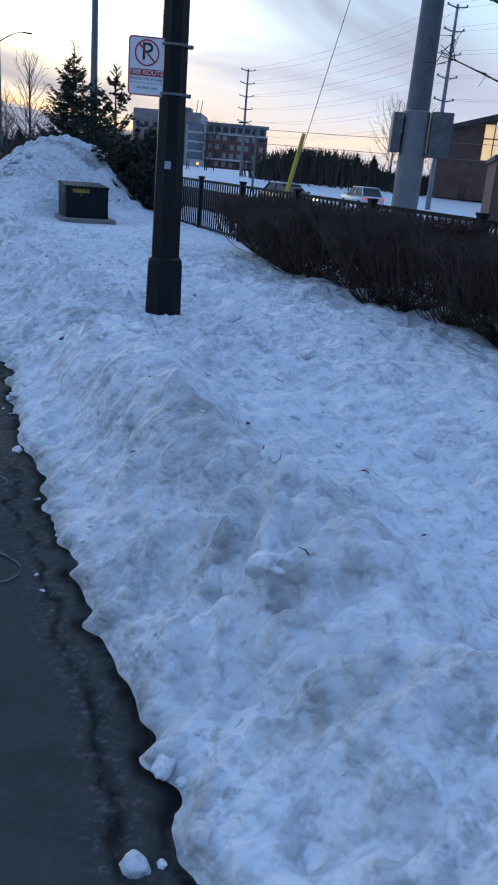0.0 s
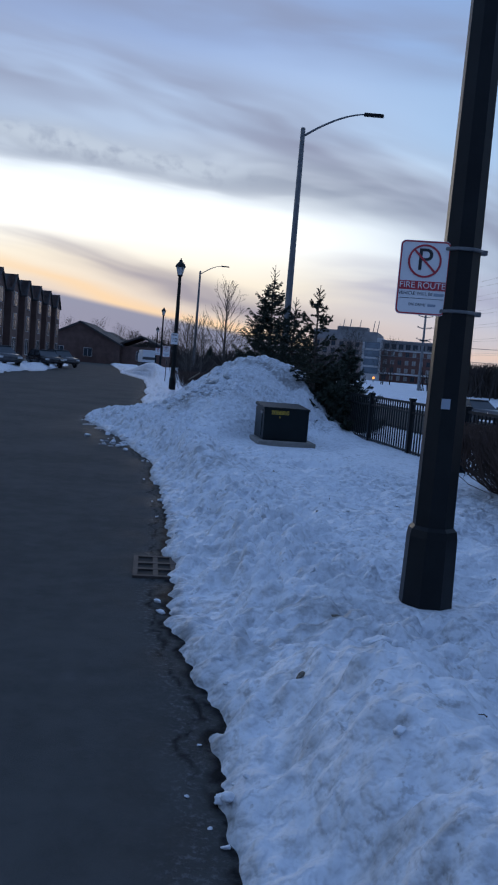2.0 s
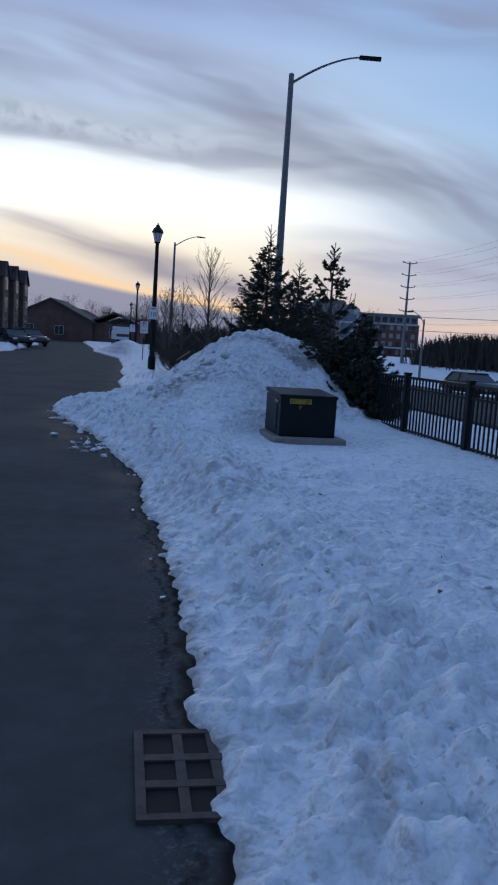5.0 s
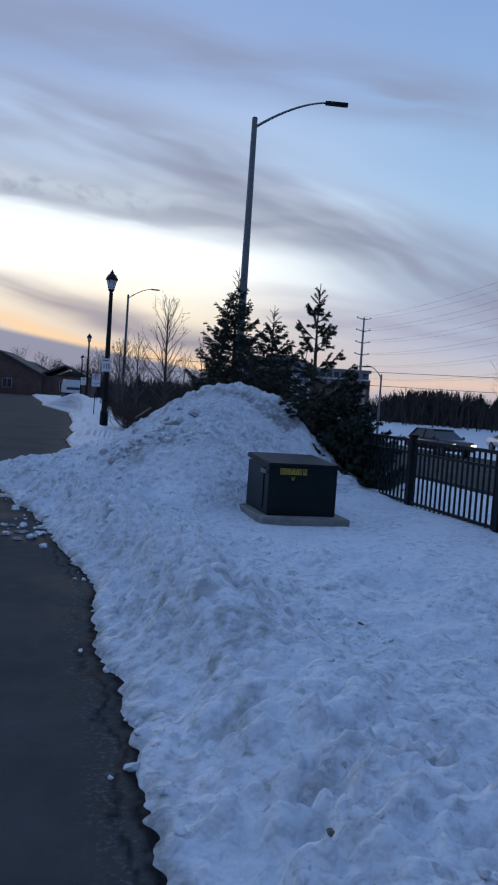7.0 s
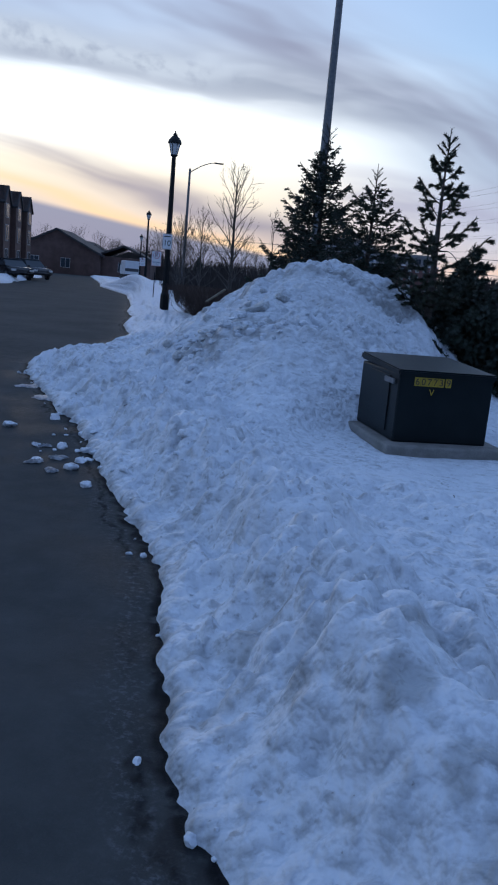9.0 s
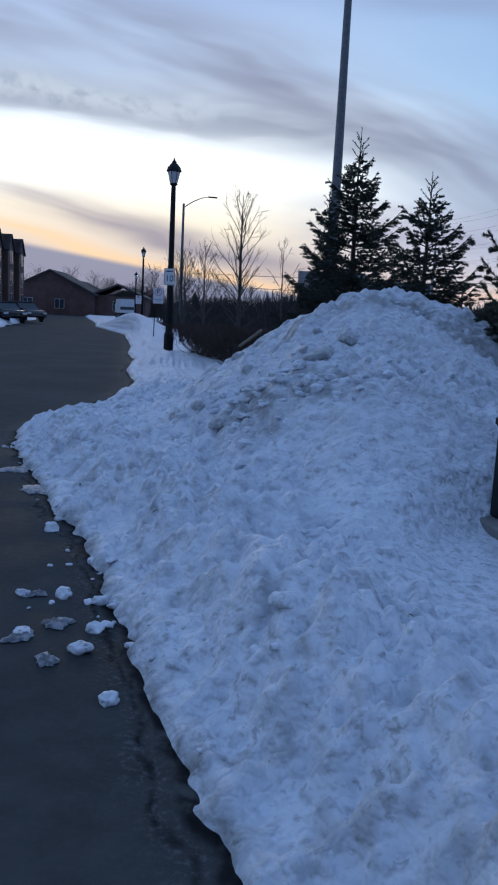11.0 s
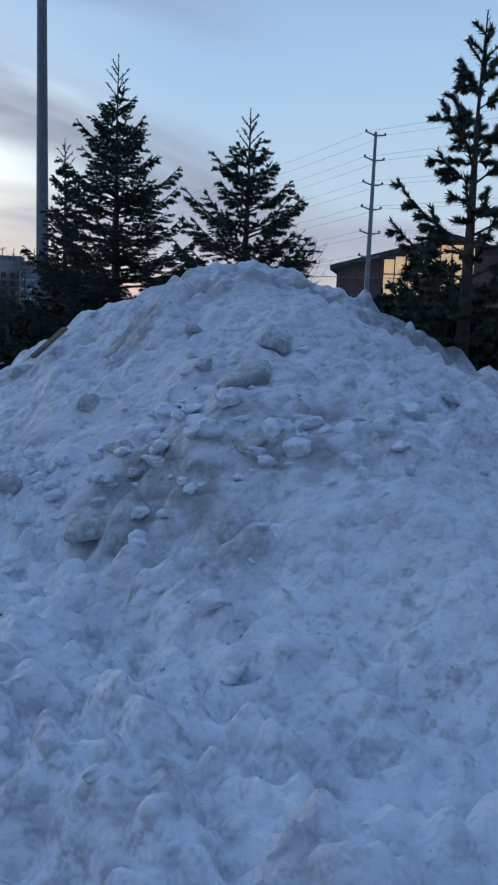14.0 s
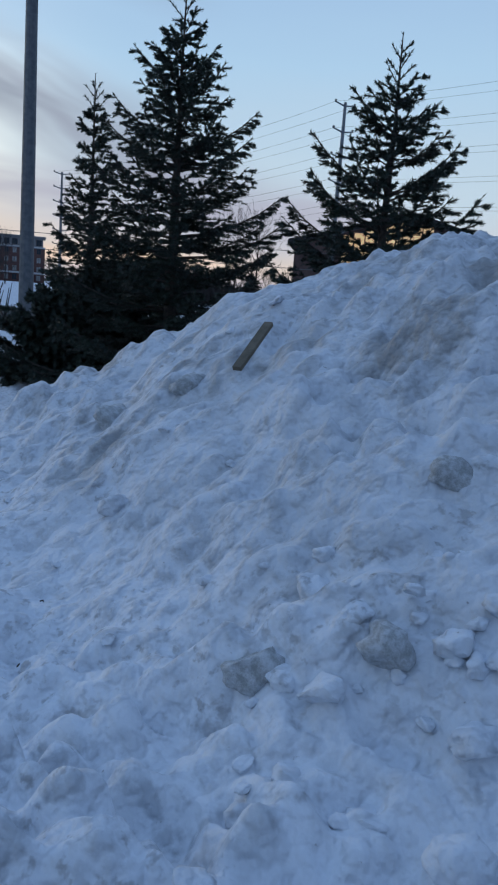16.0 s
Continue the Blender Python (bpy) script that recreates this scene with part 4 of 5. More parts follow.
def conifer(name, x, y, z0, h, r, seed, label, mat, whorls, limbs, droop=0.0, bare=0.0, needle=0.022, dense=26, skirt=1.0, full=9, rise=0.0, stray=0.0, top=0.90):
    """Trunk with a thin leader, tiers of upswept limbs and flat sprays of needled twigs."""
    rng = np.random.RandomState(seed)
    t = thing(name, pose(x, y, z0, 0, 0, seed * 37 % 360), label, "tree", "evergreens by the fence")
    part("trunk", tube(bmesh.new(), [(0, 0, -0.2), (0.01, 0, h * 0.4), (0, 0.015, h * 0.8), (0, 0, h)], [0.03 + 0.014 * h, 0.02 + 0.008 * h, 0.014, 0.004], 8), BARK, t)
    wood, sprays = [], []
    sprays.append((0, 0, h * 0.86, 0, 0, h * 1.0))
    # short shoots that stand up round the leader
    for k in range(7):
        a, z, ln = 2.4 * k + rng.rand(), h * (0.88 + 0.012 * k), h * 0.045 * (1.3 - 0.1 * k)
        q = (math.cos(a) * ln * 0.75, math.sin(a) * ln * 0.75, z + ln * 0.8)
        wood.append((0, 0, z, *q, 0.005, 0.003))
        sprays.append((0, 0, z, *q))
    for w in range(whorls):
        f = (w + 0.25 * rng.rand()) / whorls
        if f < bare:
            continue
        reach0 = r * (1 - f) ** 0.85 * skirt + 0.07
        for k in range(limbs):
            a = 2 * math.pi * (k + 0.7 * rng.rand()) / limbs + w * 1.3
            reach = reach0 * (0.62 + 0.52 * rng.rand())
            z = h * (0.05 + (top - 0.05) * f) + stray * rng.randn()
            lift = (0.55 * f + 0.06 + rise - droop * (1 - f)) * reach
            way = np.array([math.cos(a), math.sin(a), 0])
            side = np.array([-way[1], way[0], 0])
            pts = [np.array([0, 0, z]) + way * reach * u + np.array([0, 0, lift * u + (0.22 * u ** 3 - 0.10 * u * (1 - u)) * reach]) + side * 0.05 * reach * math.sin(3 * u + k) for u in (0, 0.3, 0.55, 0.8, 1.0)]
            for i in range(4):
                wood.append((*pts[i], *pts[i + 1], 0.011 * (1 - i / 5) * (0.5 + reach), 0.009 * (0.8 - i / 5) * (0.5 + reach)))
                if i:
                    sprays.append((*pts[i], *pts[i + 1]))
            count = max(4, int(reach * full))
            for j in range(count):
                u = 0.16 + 0.80 * (j + rng.rand()) / count
                i = min(3, int(np.searchsorted((0.3, 0.55, 0.8), u)))
                p = pts[i] + (pts[i + 1] - pts[i]) * ((u - (0, 0.3, 0.55, 0.8)[i]) / (0.3, 0.25, 0.25, 0.2)[i])
                s = 1 if (j % 2) else -1
                ln = (0.36 * reach * (1.06 - u) + 0.07) * (0.65 + 0.6 * rng.rand())
                q = p + (way * 0.78 + side * s * 0.70 + np.array([0, 0, 0.10 + 0.10 * f - 0.12 * (1 - f) + 0.14 * rng.randn()])) * ln
                wood.append((*p, *q, 0.004, 0.002))
                sprays.append((*p, *q))
                if ln > 0.10:
                    for s2 in (-1, 1):
                        m = p + (q - p) * (0.3 + 0.4 * rng.rand())
                        sprays.append((*m, *(m + (way * 0.75 - side * s2 * 0.55 + np.array([0, 0, 0.12 * rng.randn() - 0.05])) * ln * 0.5)))
    tagged(raw("limb_mass", *sticks(wood, 4), BARK, t), kind="stuff")
    s = np.array(sprays)
    n = len(s)
    u = rng.rand(n, dense, 1)
    a, b = s[:, None, :3], s[:, None, 3:]
    d = (b - a) / np.maximum(np.linalg.norm(b - a, axis=2, keepdims=True), 1e-5)
    base = a + (b - a) * u
    out = rng.randn(n, dense, 3)
    out -= (out * d).sum(2, keepdims=True) * d
    out /= np.maximum(np.linalg.norm(out, axis=2, keepdims=True), 1e-5)
    tip = base + (out * 0.85 + d * 0.75) * needle * (0.8 + 0.5 * rng.rand(n, dense, 1))
    wide = np.cross(d, out) * needle * 0.19
    v = np.stack([base - wide, base + wide, tip], 2).reshape(-1, 3)
    f = np.arange(len(v)).reshape(-1, 3)
    tagged(raw("needle_mass", v, f, mat, t), kind="stuff")
    return t


conifer("spruce", -6.25, 26.1, 0.2, 4.55, 1.65, 3, "dark green spruce behind the snow heap", NEEDLE, 14, 9, 0.16, needle=0.030, dense=42, full=21, stray=0.06)
conifer("spruce", -5.0, 23.4, 0.2, 3.35, 1.30, 5, "smaller dark green spruce behind the heap", NEEDLE, 12, 8, 0.02, needle=0.029, dense=38, full=22, stray=0.04, rise=0.04)
conifer("spruce", -3.33, 22.6, 0.1, 2.25, 0.85, 7, "low bushy spruce beside the fence", NEEDLE, 12, 7, 0.05, needle=0.05, dense=28, full=14, stray=0.05)
conifer("spruce", -7.0, 28.3, 0.1, 4.0, 0.80, 9, "slim dark spruce behind a larger one", NEEDLE, 17, 6, 0.0, needle=0.036, dense=30, full=16, stray=0.05)
conifer("pine", -3.9, 20.55, 0.2, 3.4, 0.85, 11, "thin sparse young pine with tufted branches", PINE, 10, 4, 0.0, 0.30, 0.040, 60, 1.15, full=11, rise=0.22, stray=0.07)
conifer("spruce", -3.5, 21.4, 0.1, 1.75, 1.3, 13, "dense low dark spruce filling the fence corner", NEEDLE, 13, 10, 0.05, needle=0.05, dense=34, full=15, stray=0.05)
conifer("spruce", -3.2, 20.3, 0.1, 1.3, 1.0, 23, "small dense dark spruce against the fence", NEEDLE, 11, 10, 0.05, needle=0.05, dense=34, full=15, stray=0.05)
conifer("spruce", -4.3, 22.8, 0.1, 1.5, 1.2, 15, "dense low dark spruce behind the heap", NEEDLE, 12, 10, 0.05, needle=0.05, dense=34, full=14, stray=0.05)
conifer("spruce", -7.3, 27.2, 0.1, 1.45, 1.05, 17, "dense low dark spruce at the edge of the heap", NEEDLE, 12, 10, 0.05, needle=0.05, dense=34, full=14, stray=0.05)
conifer("spruce", -6.7, 27.6, 0.1, 1.7, 1.4, 19, "dense low dark spruce behind others", NEEDLE, 12, 10, 0.05, needle=0.05, dense=34, full=14, stray=0.05)


def bare_tree(x, y, h, seed, label, spread=0.5, mat=PALE_BARK, levels=5, trunk=0.5, group="bare trees", r0=None, z0=None, upright=0.5, reach=0.22):
    """Leafless tree: forking limbs down to twigs."""
    rng = np.random.RandomState(seed)
    t = thing("bare_tree", pose(x, y, 0.05 if z0 is None else z0), label, "tree", group)
    limbs, twigs = [], []
    r0 = r0 or 0.012 * h + 0.008

    def grow(p, way, ln, r, lev):
        mid = p + way * ln * 0.5 + rng.randn(3) * ln * 0.03
        q = mid + way * ln * 0.5 + rng.randn(3) * ln * 0.04
        rows = limbs if lev < 3 else twigs
        rows.append((*p, *mid, r, r * 0.85))
        rows.append((*mid, *q, r * 0.85, r * 0.65))
        if lev >= levels:
            return
        kids = 3 if lev < 3 else 2 + (rng.rand() < 0.4)
        for k in range(kids):
            w = way + rng.randn(3) * spread
            w[2] += upright * 0.5
            w /= np.linalg.norm(w)
            grow(p + (q - p) * (0.55 + 0.45 * rng.rand()) if k else q, w, ln * (0.55 + 0.25 * rng.rand()), r * 0.55, lev + 1)

    top = np.array([0.02 * h, 0, h * trunk])
    part("trunk", tube(bmesh.new(), [(0, 0, -0.2), top * 0.5 + np.array([0.03, 0, 0]), top, (0.0, 0, h * 0.97)], [r0 * 1.3, r0, r0 * 0.7, r0 * 0.12], 8), mat, t)
    for k in range(15):
        f = 0.55 + 1.3 * k / 15
        p = top * min(f, 1.0) if f < 1 else top + (np.array([0, 0, h * 0.97]) - top) * (f - 1)
        a = k * 2.4 + rng.rand()
        w = np.array([math.cos(a) * spread * 1.4, math.sin(a) * spread * 1.4, 0.9])
        w /= np.linalg.norm(w)
        grow(p, w, h * reach * (1.25 - 0.75 * (f - 0.55)), r0 * 0.42, 1)
    tagged(raw("limb_mass", *sticks(limbs, 5), mat, t), kind="stuff")
    tagged(raw("twig_mass", *sticks(twigs, 3), mat, t), kind="stuff")
    return t


def young_tree(x, y, h, seed, label, low=0.25, wide=0.30, count=34, r0=0.05, fine=1.0, group="bare trees", mat=PALE_BARK, z0=0.05):
    """Leafless tree with a straight leader and an oval crown of thin ascending branches."""
    rng = np.random.RandomState(seed)
    t = thing("bare_tree", pose(x, y, z0), label, "tree", group)
    part("trunk", tube(bmesh.new(), [(0, 0, -0.2), (0.02, 0, h * 0.35), (-0.01, 0.02, h * 0.7), (0, 0, h)], [r0 * 1.2, r0 * 0.85, r0 * 0.45, 0.004 * fine], 8), mat, t)
    limbs, twigs = [], []
    for k in range(count):
        f = low + (0.96 - low) * (k + rng.rand()) / count
        a = 2.4 * k + 0.6 * rng.rand()
        u = (f - low) / (1 - low)
        ln = h * wide * (0.35 + 0.95 * math.sin(math.pi * min(1, 0.18 + 0.82 * u))) * (0.8 + 0.35 * rng.rand())
        out = 0.92 - 0.42 * u
        p = np.array([0, 0, h * f])
        way = np.array([math.cos(a) * out, math.sin(a) * out, 0.55 + 0.6 * u])
        way /= np.linalg.norm(way)
        pts = [p + way * ln * v + np.array([0, 0, 0.16 * ln * v * v]) + rng.randn(3) * 0.02 * ln for v in (0, 0.35, 0.7, 1.0)]
        rr = r0 * 0.34 * (1.1 - 0.7 * u)
        for i in range(3):
            limbs.append((*pts[i], *pts[i + 1], rr * (1 - 0.28 * i), rr * (0.72 - 0.24 * i)))
        for j in range(6):
            v = 0.2 + 0.8 * rng.rand()
            i = min(2, int(v * 3))
            b = pts[i] + (pts[i + 1] - pts[i]) * (v * 3 - i)
            w = way * 0.75 + rng.randn(3) * 0.42 + np.array([0, 0, 0.30])
            q = b + w * ln * 0.36 * (1.15 - 0.6 * v)
            twigs.append((*b, *q, 0.0050 * fine, 0.0035 * fine))
            for _ in range(2):
                c = b + (q - b) * (0.3 + 0.7 * rng.rand())
                e = c + (w * 0.7 + rng.randn(3) * 0.35) * ln * 0.17
                twigs.append((*c, *e, 0.0035 * fine, 0.002 * fine))
    tagged(raw("limb_mass", *sticks(limbs, 5), mat, t), kind="stuff")
    tagged(raw("twig_mass", *sticks(twigs, 3), mat, t), kind="stuff")
    return t


young_tree(-10.95, 37.6, 5.15, 2, "leafless young tree with an oval crown of fine branches", 0.16, 0.185, 40, 0.075, 1.1)
young_tree(-13.1, 41.0, 3.8, 6, "smaller leafless tree behind the lantern post", 0.2, 0.20, 28, 0.05, 1.15)
young_tree(-14.9, 44.0, 3.7, 8, "small leafless tree behind the lantern post", 0.2, 0.22, 28, 0.05, 1.15)
young_tree(-16.6, 50.0, 4.1, 10, "small leafless tree behind the lantern post", 0.2, 0.24, 28, 0.05, 1.3)
young_tree(-18.6, 55.0, 3.7, 14, "small leafless tree beyond the lantern post", 0.2, 0.24, 26, 0.05, 1.3)
young_tree(-9.75, 38.8, 4.0, 12, "thin leafless sapling beside the hedge", 0.35, 0.14, 12, 0.035, 1.0)

# a tree beside the fence whose boughs hang in over the hedge
bt = bare_tree(3.5, 9.6, 6.0, 21, "leafless tree by the fence reaching over the hedge", 0.45, group="", r0=0.09, reach=0.2)
rb = np.random.RandomState(5)
for pts in (((0, 0, 3.2), (-1.3, 2.0, 4.25), (-2.48, 3.32, 4.79), (-2.8, 3.35, 5.04), (-3.34, 3.4, 5.32)), ((0, 0, 2.0), (-0.3, 1.0, 2.5), (-0.6, 2.04, 2.80), (-1.16, 2.17, 3.02), (-1.4, 2.2, 3.2))):
    pts = [np.array(p) for p in pts]
    rows = [(*a, *b, 0.020 - 0.0045 * i, 0.016 - 0.004 * i) for i, (a, b) in enumerate(zip(pts, pts[1:]))]
    for _ in range(11):
        i = rb.randint(1, 4)
        p = pts[i] + (pts[i + 1] - pts[i]) * rb.rand() if i < 4 else pts[4]
        q = p + rb.randn(3) * 0.16 + np.array([-0.10, 0, 0.06])
        rows.append((*p, *q, 0.007, 0.005))
        for _ in range(2):
            rows.append((*q, *(q + rb.randn(3) * 0.10 + np.array([-0.04, 0, 0.03])), 0.005, 0.003))
    tagged(raw("bough", *sticks(rows, 4), BARK, bt), kind="stuff")

# far trees: one leafless, copied
far_seed = [young_tree(-62 + 7 * k, 150 + 6 * (k % 3), 6.4 + k % 3, 30 + k, "distant leafless tree on the skyline", 0.2, 0.26 + 0.03 * k, 30, 0.10, 2.6, "skyline trees", GREY_TWIG, 0.0) for k in range(3)]
rt = random.Random(9)
for k in range(26):
    u = k / 25
    x = -92 + 80 * u if k % 4 else -40 + 40 * rt.random()
    copy_thing(far_seed[k % 3], pose(x + rt.uniform(-3, 3), 175 - 25 * u + rt.uniform(-12, 12), 0, 0, 0, rt.uniform(0, 360)))
for k in range(22):
    copy_thing(far_seed[k % 3], pose(4 + 4.2 * k + rt.uniform(-2, 2), 118 - 1.1 * k + rt.uniform(-5, 6), -0.4, 0, 0, rt.uniform(0, 360)) @ Matrix.Scale(rt.uniform(0.5, 0.72), 4))


def thicket(name, x0, y0, x1, y1, h, depth, count, seed, label, mat=GREY_TWIG, thick=0.02):
    """A far dark belt of scrub, drawn as many crossing stems."""
    rng = np.random.RandomState(seed)
    u = rng.rand(count)
    bx = x0 + (x1 - x0) * u + rng.randn(count) * depth * 0.3
    by = y0 + (y1 - y0) * u + rng.randn(count) * depth
    hh = h * (0.45 + 0.55 * rng.rand(count)) * (0.75 + 0.35 * np.sin(u * 23) * np.sin(u * 7 + 1))
    rows = np.stack([bx, by, 0 * bx - 0.1, bx + rng.randn(count) * hh * 0.25, by + rng.randn(count) * hh * 0.2, hh, 0 * bx + thick * 2, 0 * bx + thick * 0.7], 1)
    ob = raw(name, *sticks(rows), mat)
    return tagged(ob, label, "scrub", kind="stuff")


for x in (14.8, 17.3):
    copy_thing(far_seed[2], pose(x, 106, -0.2, 0, 0, x * 50) @ Matrix.Scale(1.15, 4))

thicket("scrub", -31, 94, -9.5, 48, 2.4, 1.8, 9000, 1, "dark leafless scrub behind the lantern posts", GREY_TWIG, 0.018)
thicket("scrub", -95, 165, -20, 150, 6.0, 6.0, 9000, 2, "dark distant leafless woods", GREY_TWIG, 0.035)
thicket("scrub", -1, 112, 95, 92, 4.2, 4.0, 26000, 3, "dark distant tree belt beyond the fence", GREY_TWIG, 0.04)


def evergreen_far(x, y, h, seed):
    return conifer("evergreen", x, y, 0, h, h * 0.28, seed, "distant dark evergreen in the tree belt", NEEDLE, 12, 8, 0.05, needle=0.16, dense=16, full=6)


fe = evergreen_far(4.0, 110, 4.3, 51)
for x, y in ((10.6, 107), (2.2, 111), (5.2, 110), (13.0, 109), (17.0, 107), (20.5, 106), (-36.5, 120), (24, 104), (29, 103)):
    copy_thing(fe, pose(x, y, 0, 0, 0, x * 40))


# ---- utility poles, wires ----
def steel_tower(x, y, top, yaw, label, r=0.26, levels=5, step=2.0):
    t = thing("power_pole", pose(x, y, 0, 0, 0, yaw), label, "power pole", "steel power poles")
    part("shaft", lathe(bmesh.new(), [(r, -1.2), (r * 0.45, top)], 10), PALE_STEEL, t)
    for k in range(levels):
        z = top - 0.15 - step * k
        for s in (-1, 1):
            part("crossarm", tube(bmesh.new(), [(0, 0, z - 0.12), (s * 0.75, 0, z + 0.02), (s * 0.95, 0, z + 0.05)], [0.07, 0.05, 0.04], 6), PALE_STEEL, t)
            part("insulator", lathe(bmesh.new(), [(0.05, z + 0.0), (0.11, z + 0.05), (0.05, z + 0.10), (0.11, z + 0.15), (0.04, z + 0.22)], 8), GALVANISED, t).matrix_basis = pose(s * 0.92, 0, 0)
    return t


TOWERS = ((-4.3, 113.7, 13.6), (14.2, 74.6, 15.7), (36.0, 33.0, 17.0))
for x, y, z in TOWERS:
    steel_tower(x, y, z, 20, "tall steel power pole with many short crossarms", 0.24, 6, z * 0.115)


def wire(name, a, b, sag, r, label):
    pts = []
    for i in range(17):
        u = i / 16
        p = Vector(a).lerp(Vector(b), u)
        p.z -= sag * 4 * u * (1 - u)
        pts.append(p)
    return tagged(part(name, tube(bmesh.new(), pts, [r] * 17, 4), POLE_GREY), label, "cable", "overhead wires")


for (ax, ay, az_), (bx, by, bz) in zip(TOWERS, TOWERS[1:]):
    for k in range(6):
        for s in (-1, 1):
            wire("power_line", (ax + s * 0.9, ay + s * 0.3, az_ - 0.1 - az_ * 0.115 * k), (bx + s * 0.9, by + s * 0.3, bz - 0.1 - bz * 0.115 * k), 0.9, 0.009, "thin overhead power line")
wire("power_line", (-30, 95, 5.6), (45, 62, 5.4), 0.5, 0.03, "dark overhead cable across the far road")
wire("power_line", (-30, 95, 4.4), (45, 62, 4.0), 0.5, 0.03, "dark overhead cable across the far road")

up = thing("utility_pole", pose(1.98, 12.2, 0), "thick grey utility pole with a cabinet behind the fence", "utility pole")
part("shaft", lathe(bmesh.new(), [(0.185, 0), (0.155, 3.8), (0.125, 9)], 14), POLE_GREY, up)
part("sleeve", lathe(bmesh.new(), [(0.195, 0.2), (0.20, 0.22), (0.187, 2.43), (0.17, 2.45)], 14), PALE_STEEL, up, "pale plastic sleeve round the foot")
part("cabinet", boxed(0.20, -0.15, 1.84, 0.50, 0.15, 2.45, bevel=0.015), GALVANISED, up, "grey metal cabinet")
part("cabinet", boxed(-0.34, -0.12, 1.87, -0.205, 0.12, 2.41, bevel=0.015), GALVANISED, up, "grey metal cabinet")
guy = thing("guy_wire", pose(0, 0, 0), "steel guy wire with yellow plastic guard", "guy wire")
part("wire", tube(bmesh.new(), [(0.12, 16.0, 0.15), (1.14, 16.0, 4.55), (2.6, 16.6, 10.6)], [0.007] * 3, 6), PALE_STEEL, guy)
part("guard", tube(bmesh.new(), [(0.14, 15.99, 0.3), (0.53, 15.99, 2.18)], [0.042, 0.038], 8), YELLOW, guy, "yellow plastic guy guard")


# ---- buildings ----
def window(parent, x, y, z, w, h, glass=DARK_GLASS, frame=PALE_TRIM, depth=0.12):
    """A window set in a wall that faces -y: frame, sill and pane."""
    f = part("window", boxed(x - w / 2 - 0.06, y - 0.05, z - 0.06, x + w / 2 + 0.06, y - 0.002, z + h + 0.06), frame, parent)
    part("pane", boxed(x - w / 2, y - 0.075, z, x + w / 2, y - 0.052, z + h), glass, f)
    part("mullion", boxed(x - 0.03, y - 0.095, z, x + 0.03, y - 0.077, z + h), frame, f)
    return f


def midrise():
    t = thing("apartment_building", pose(-2.7, 288, 0, 0, 0, 0), "distant five-storey brick building with grey top storey", "building")
    part("wall", boxed(-21, 0, 0, 0, 14, 11.4), BRICK, t, "dark red brick wall")
    part("top_storey", boxed(-21, 0.4, 11.4, -0.6, 14, 14.4), GREY_PANEL, t, "grey clad top storey")
    part("roof_edge", boxed(-21.3, -0.3, 14.4, 0.2, 14.4, 14.9), GREY_PANEL, t)
    part("wall", boxed(-28, 0.5, 0, -21, 14, 15.5), PALE_TRIM, t, "pale stair tower wall")
    part("wall", boxed(-46, 0, 0, -28, 30, 14.0), TAN_BRICK, t, "buff brick wing")
    for z in (2.9, 11.15):
        part("stone_band", boxed(-21, -0.25, z, 0.1, -0.003, z + 0.45), PALE_TRIM, t, "pale stone band")
    part("top_storey", boxed(-46, 0.3, 14.0, -23, 28, 17.4), GREY_PANEL, t, "grey clad top storey")
    part("plant_room", boxed(-38, 4, 17.4, -27, 12, 19.0), GREY_PANEL, t)
    part("canopy", boxed(-21, -2.0, 3.0, -1.0, 0, 3.5), PALE_TRIM, t)
    for x in (-36, -33.5, -30, -25, -23.5):
        part("antenna", tube(bmesh.new(), [(x, 3, 17), (x + 0.5, 3, 21.5)], [0.16, 0.12], 5), PALE_STEEL, t)
    for i in range(4):
        part("stair_glass", boxed(-27.2, 0.35, 2.6 + 3.0 * i, -21.8, 0.48, 4.9 + 3.0 * i), PALE_GLASS, t, "pale glass band")
    for i in range(4):
        for j in range(8):
            window(t, -19.4 + 2.5 * j, 0, 0.9 + 2.8 * i, 1.25, 1.6, BLIND if (i * 3 + j * 5) % 4 else DARK_GLASS, WARM_FRAME)
    for j in range(8):
        window(t, -19.4 + 2.5 * j, 0.4, 12.0, 1.6, 1.7, DARK_GLASS, WARM_FRAME)
    for i in range(5):
        for j in range(6):
            window(t, -44.3 + 2.9 * j, 0, 0.9 + 2.7 * i, 1.4, 1.6, DARK_GLASS, WARM_FRAME)


midrise()


def gable_roof(x0, x1, y0, y1, z, rise, over=0.3, thick=0.18):
    """A roof with its ridge along y."""
    bm = bmesh.new()
    c = (x0 + x1) / 2
    prof = [(x0 - over, z - over * rise / (c - x0)), (c, z + rise), (x1 + over, z - over * rise / (c - x0))]
    ring = []
    for y in (y0 - over, y1 + over):
        ring.append([bm.verts.new((x, y, h)) for x, h in prof] + [bm.verts.new((x, y, h - thick)) for x, h in prof[::-1]])
    bm.faces.new(ring[0])
    bm.faces.new(ring[1][::-1])
    for k in range(6):
        bm.faces.new((ring[0][k - 1], ring[1][k - 1], ring[1][k], ring[0][k])[::-1])
    return bm


def gable_wall(x0, x1, y0, y1, z, rise):
    bm = bmesh.new()
    c = (x0 + x1) / 2
    prof = [(x0, 0), (x1, 0), (x1, z), (c, z + rise), (x0, z)]
    a = [bm.verts.new((x, y0, h)) for x, h in prof]
    b = [bm.verts.new((x, y1, h)) for x, h in prof]
    bm.faces.new(a)
    bm.faces.new(b[::-1])
    for k in range(5):
        bm.faces.new((a[k - 1], b[k - 1], b[k], a[k])[::-1])
    return bm


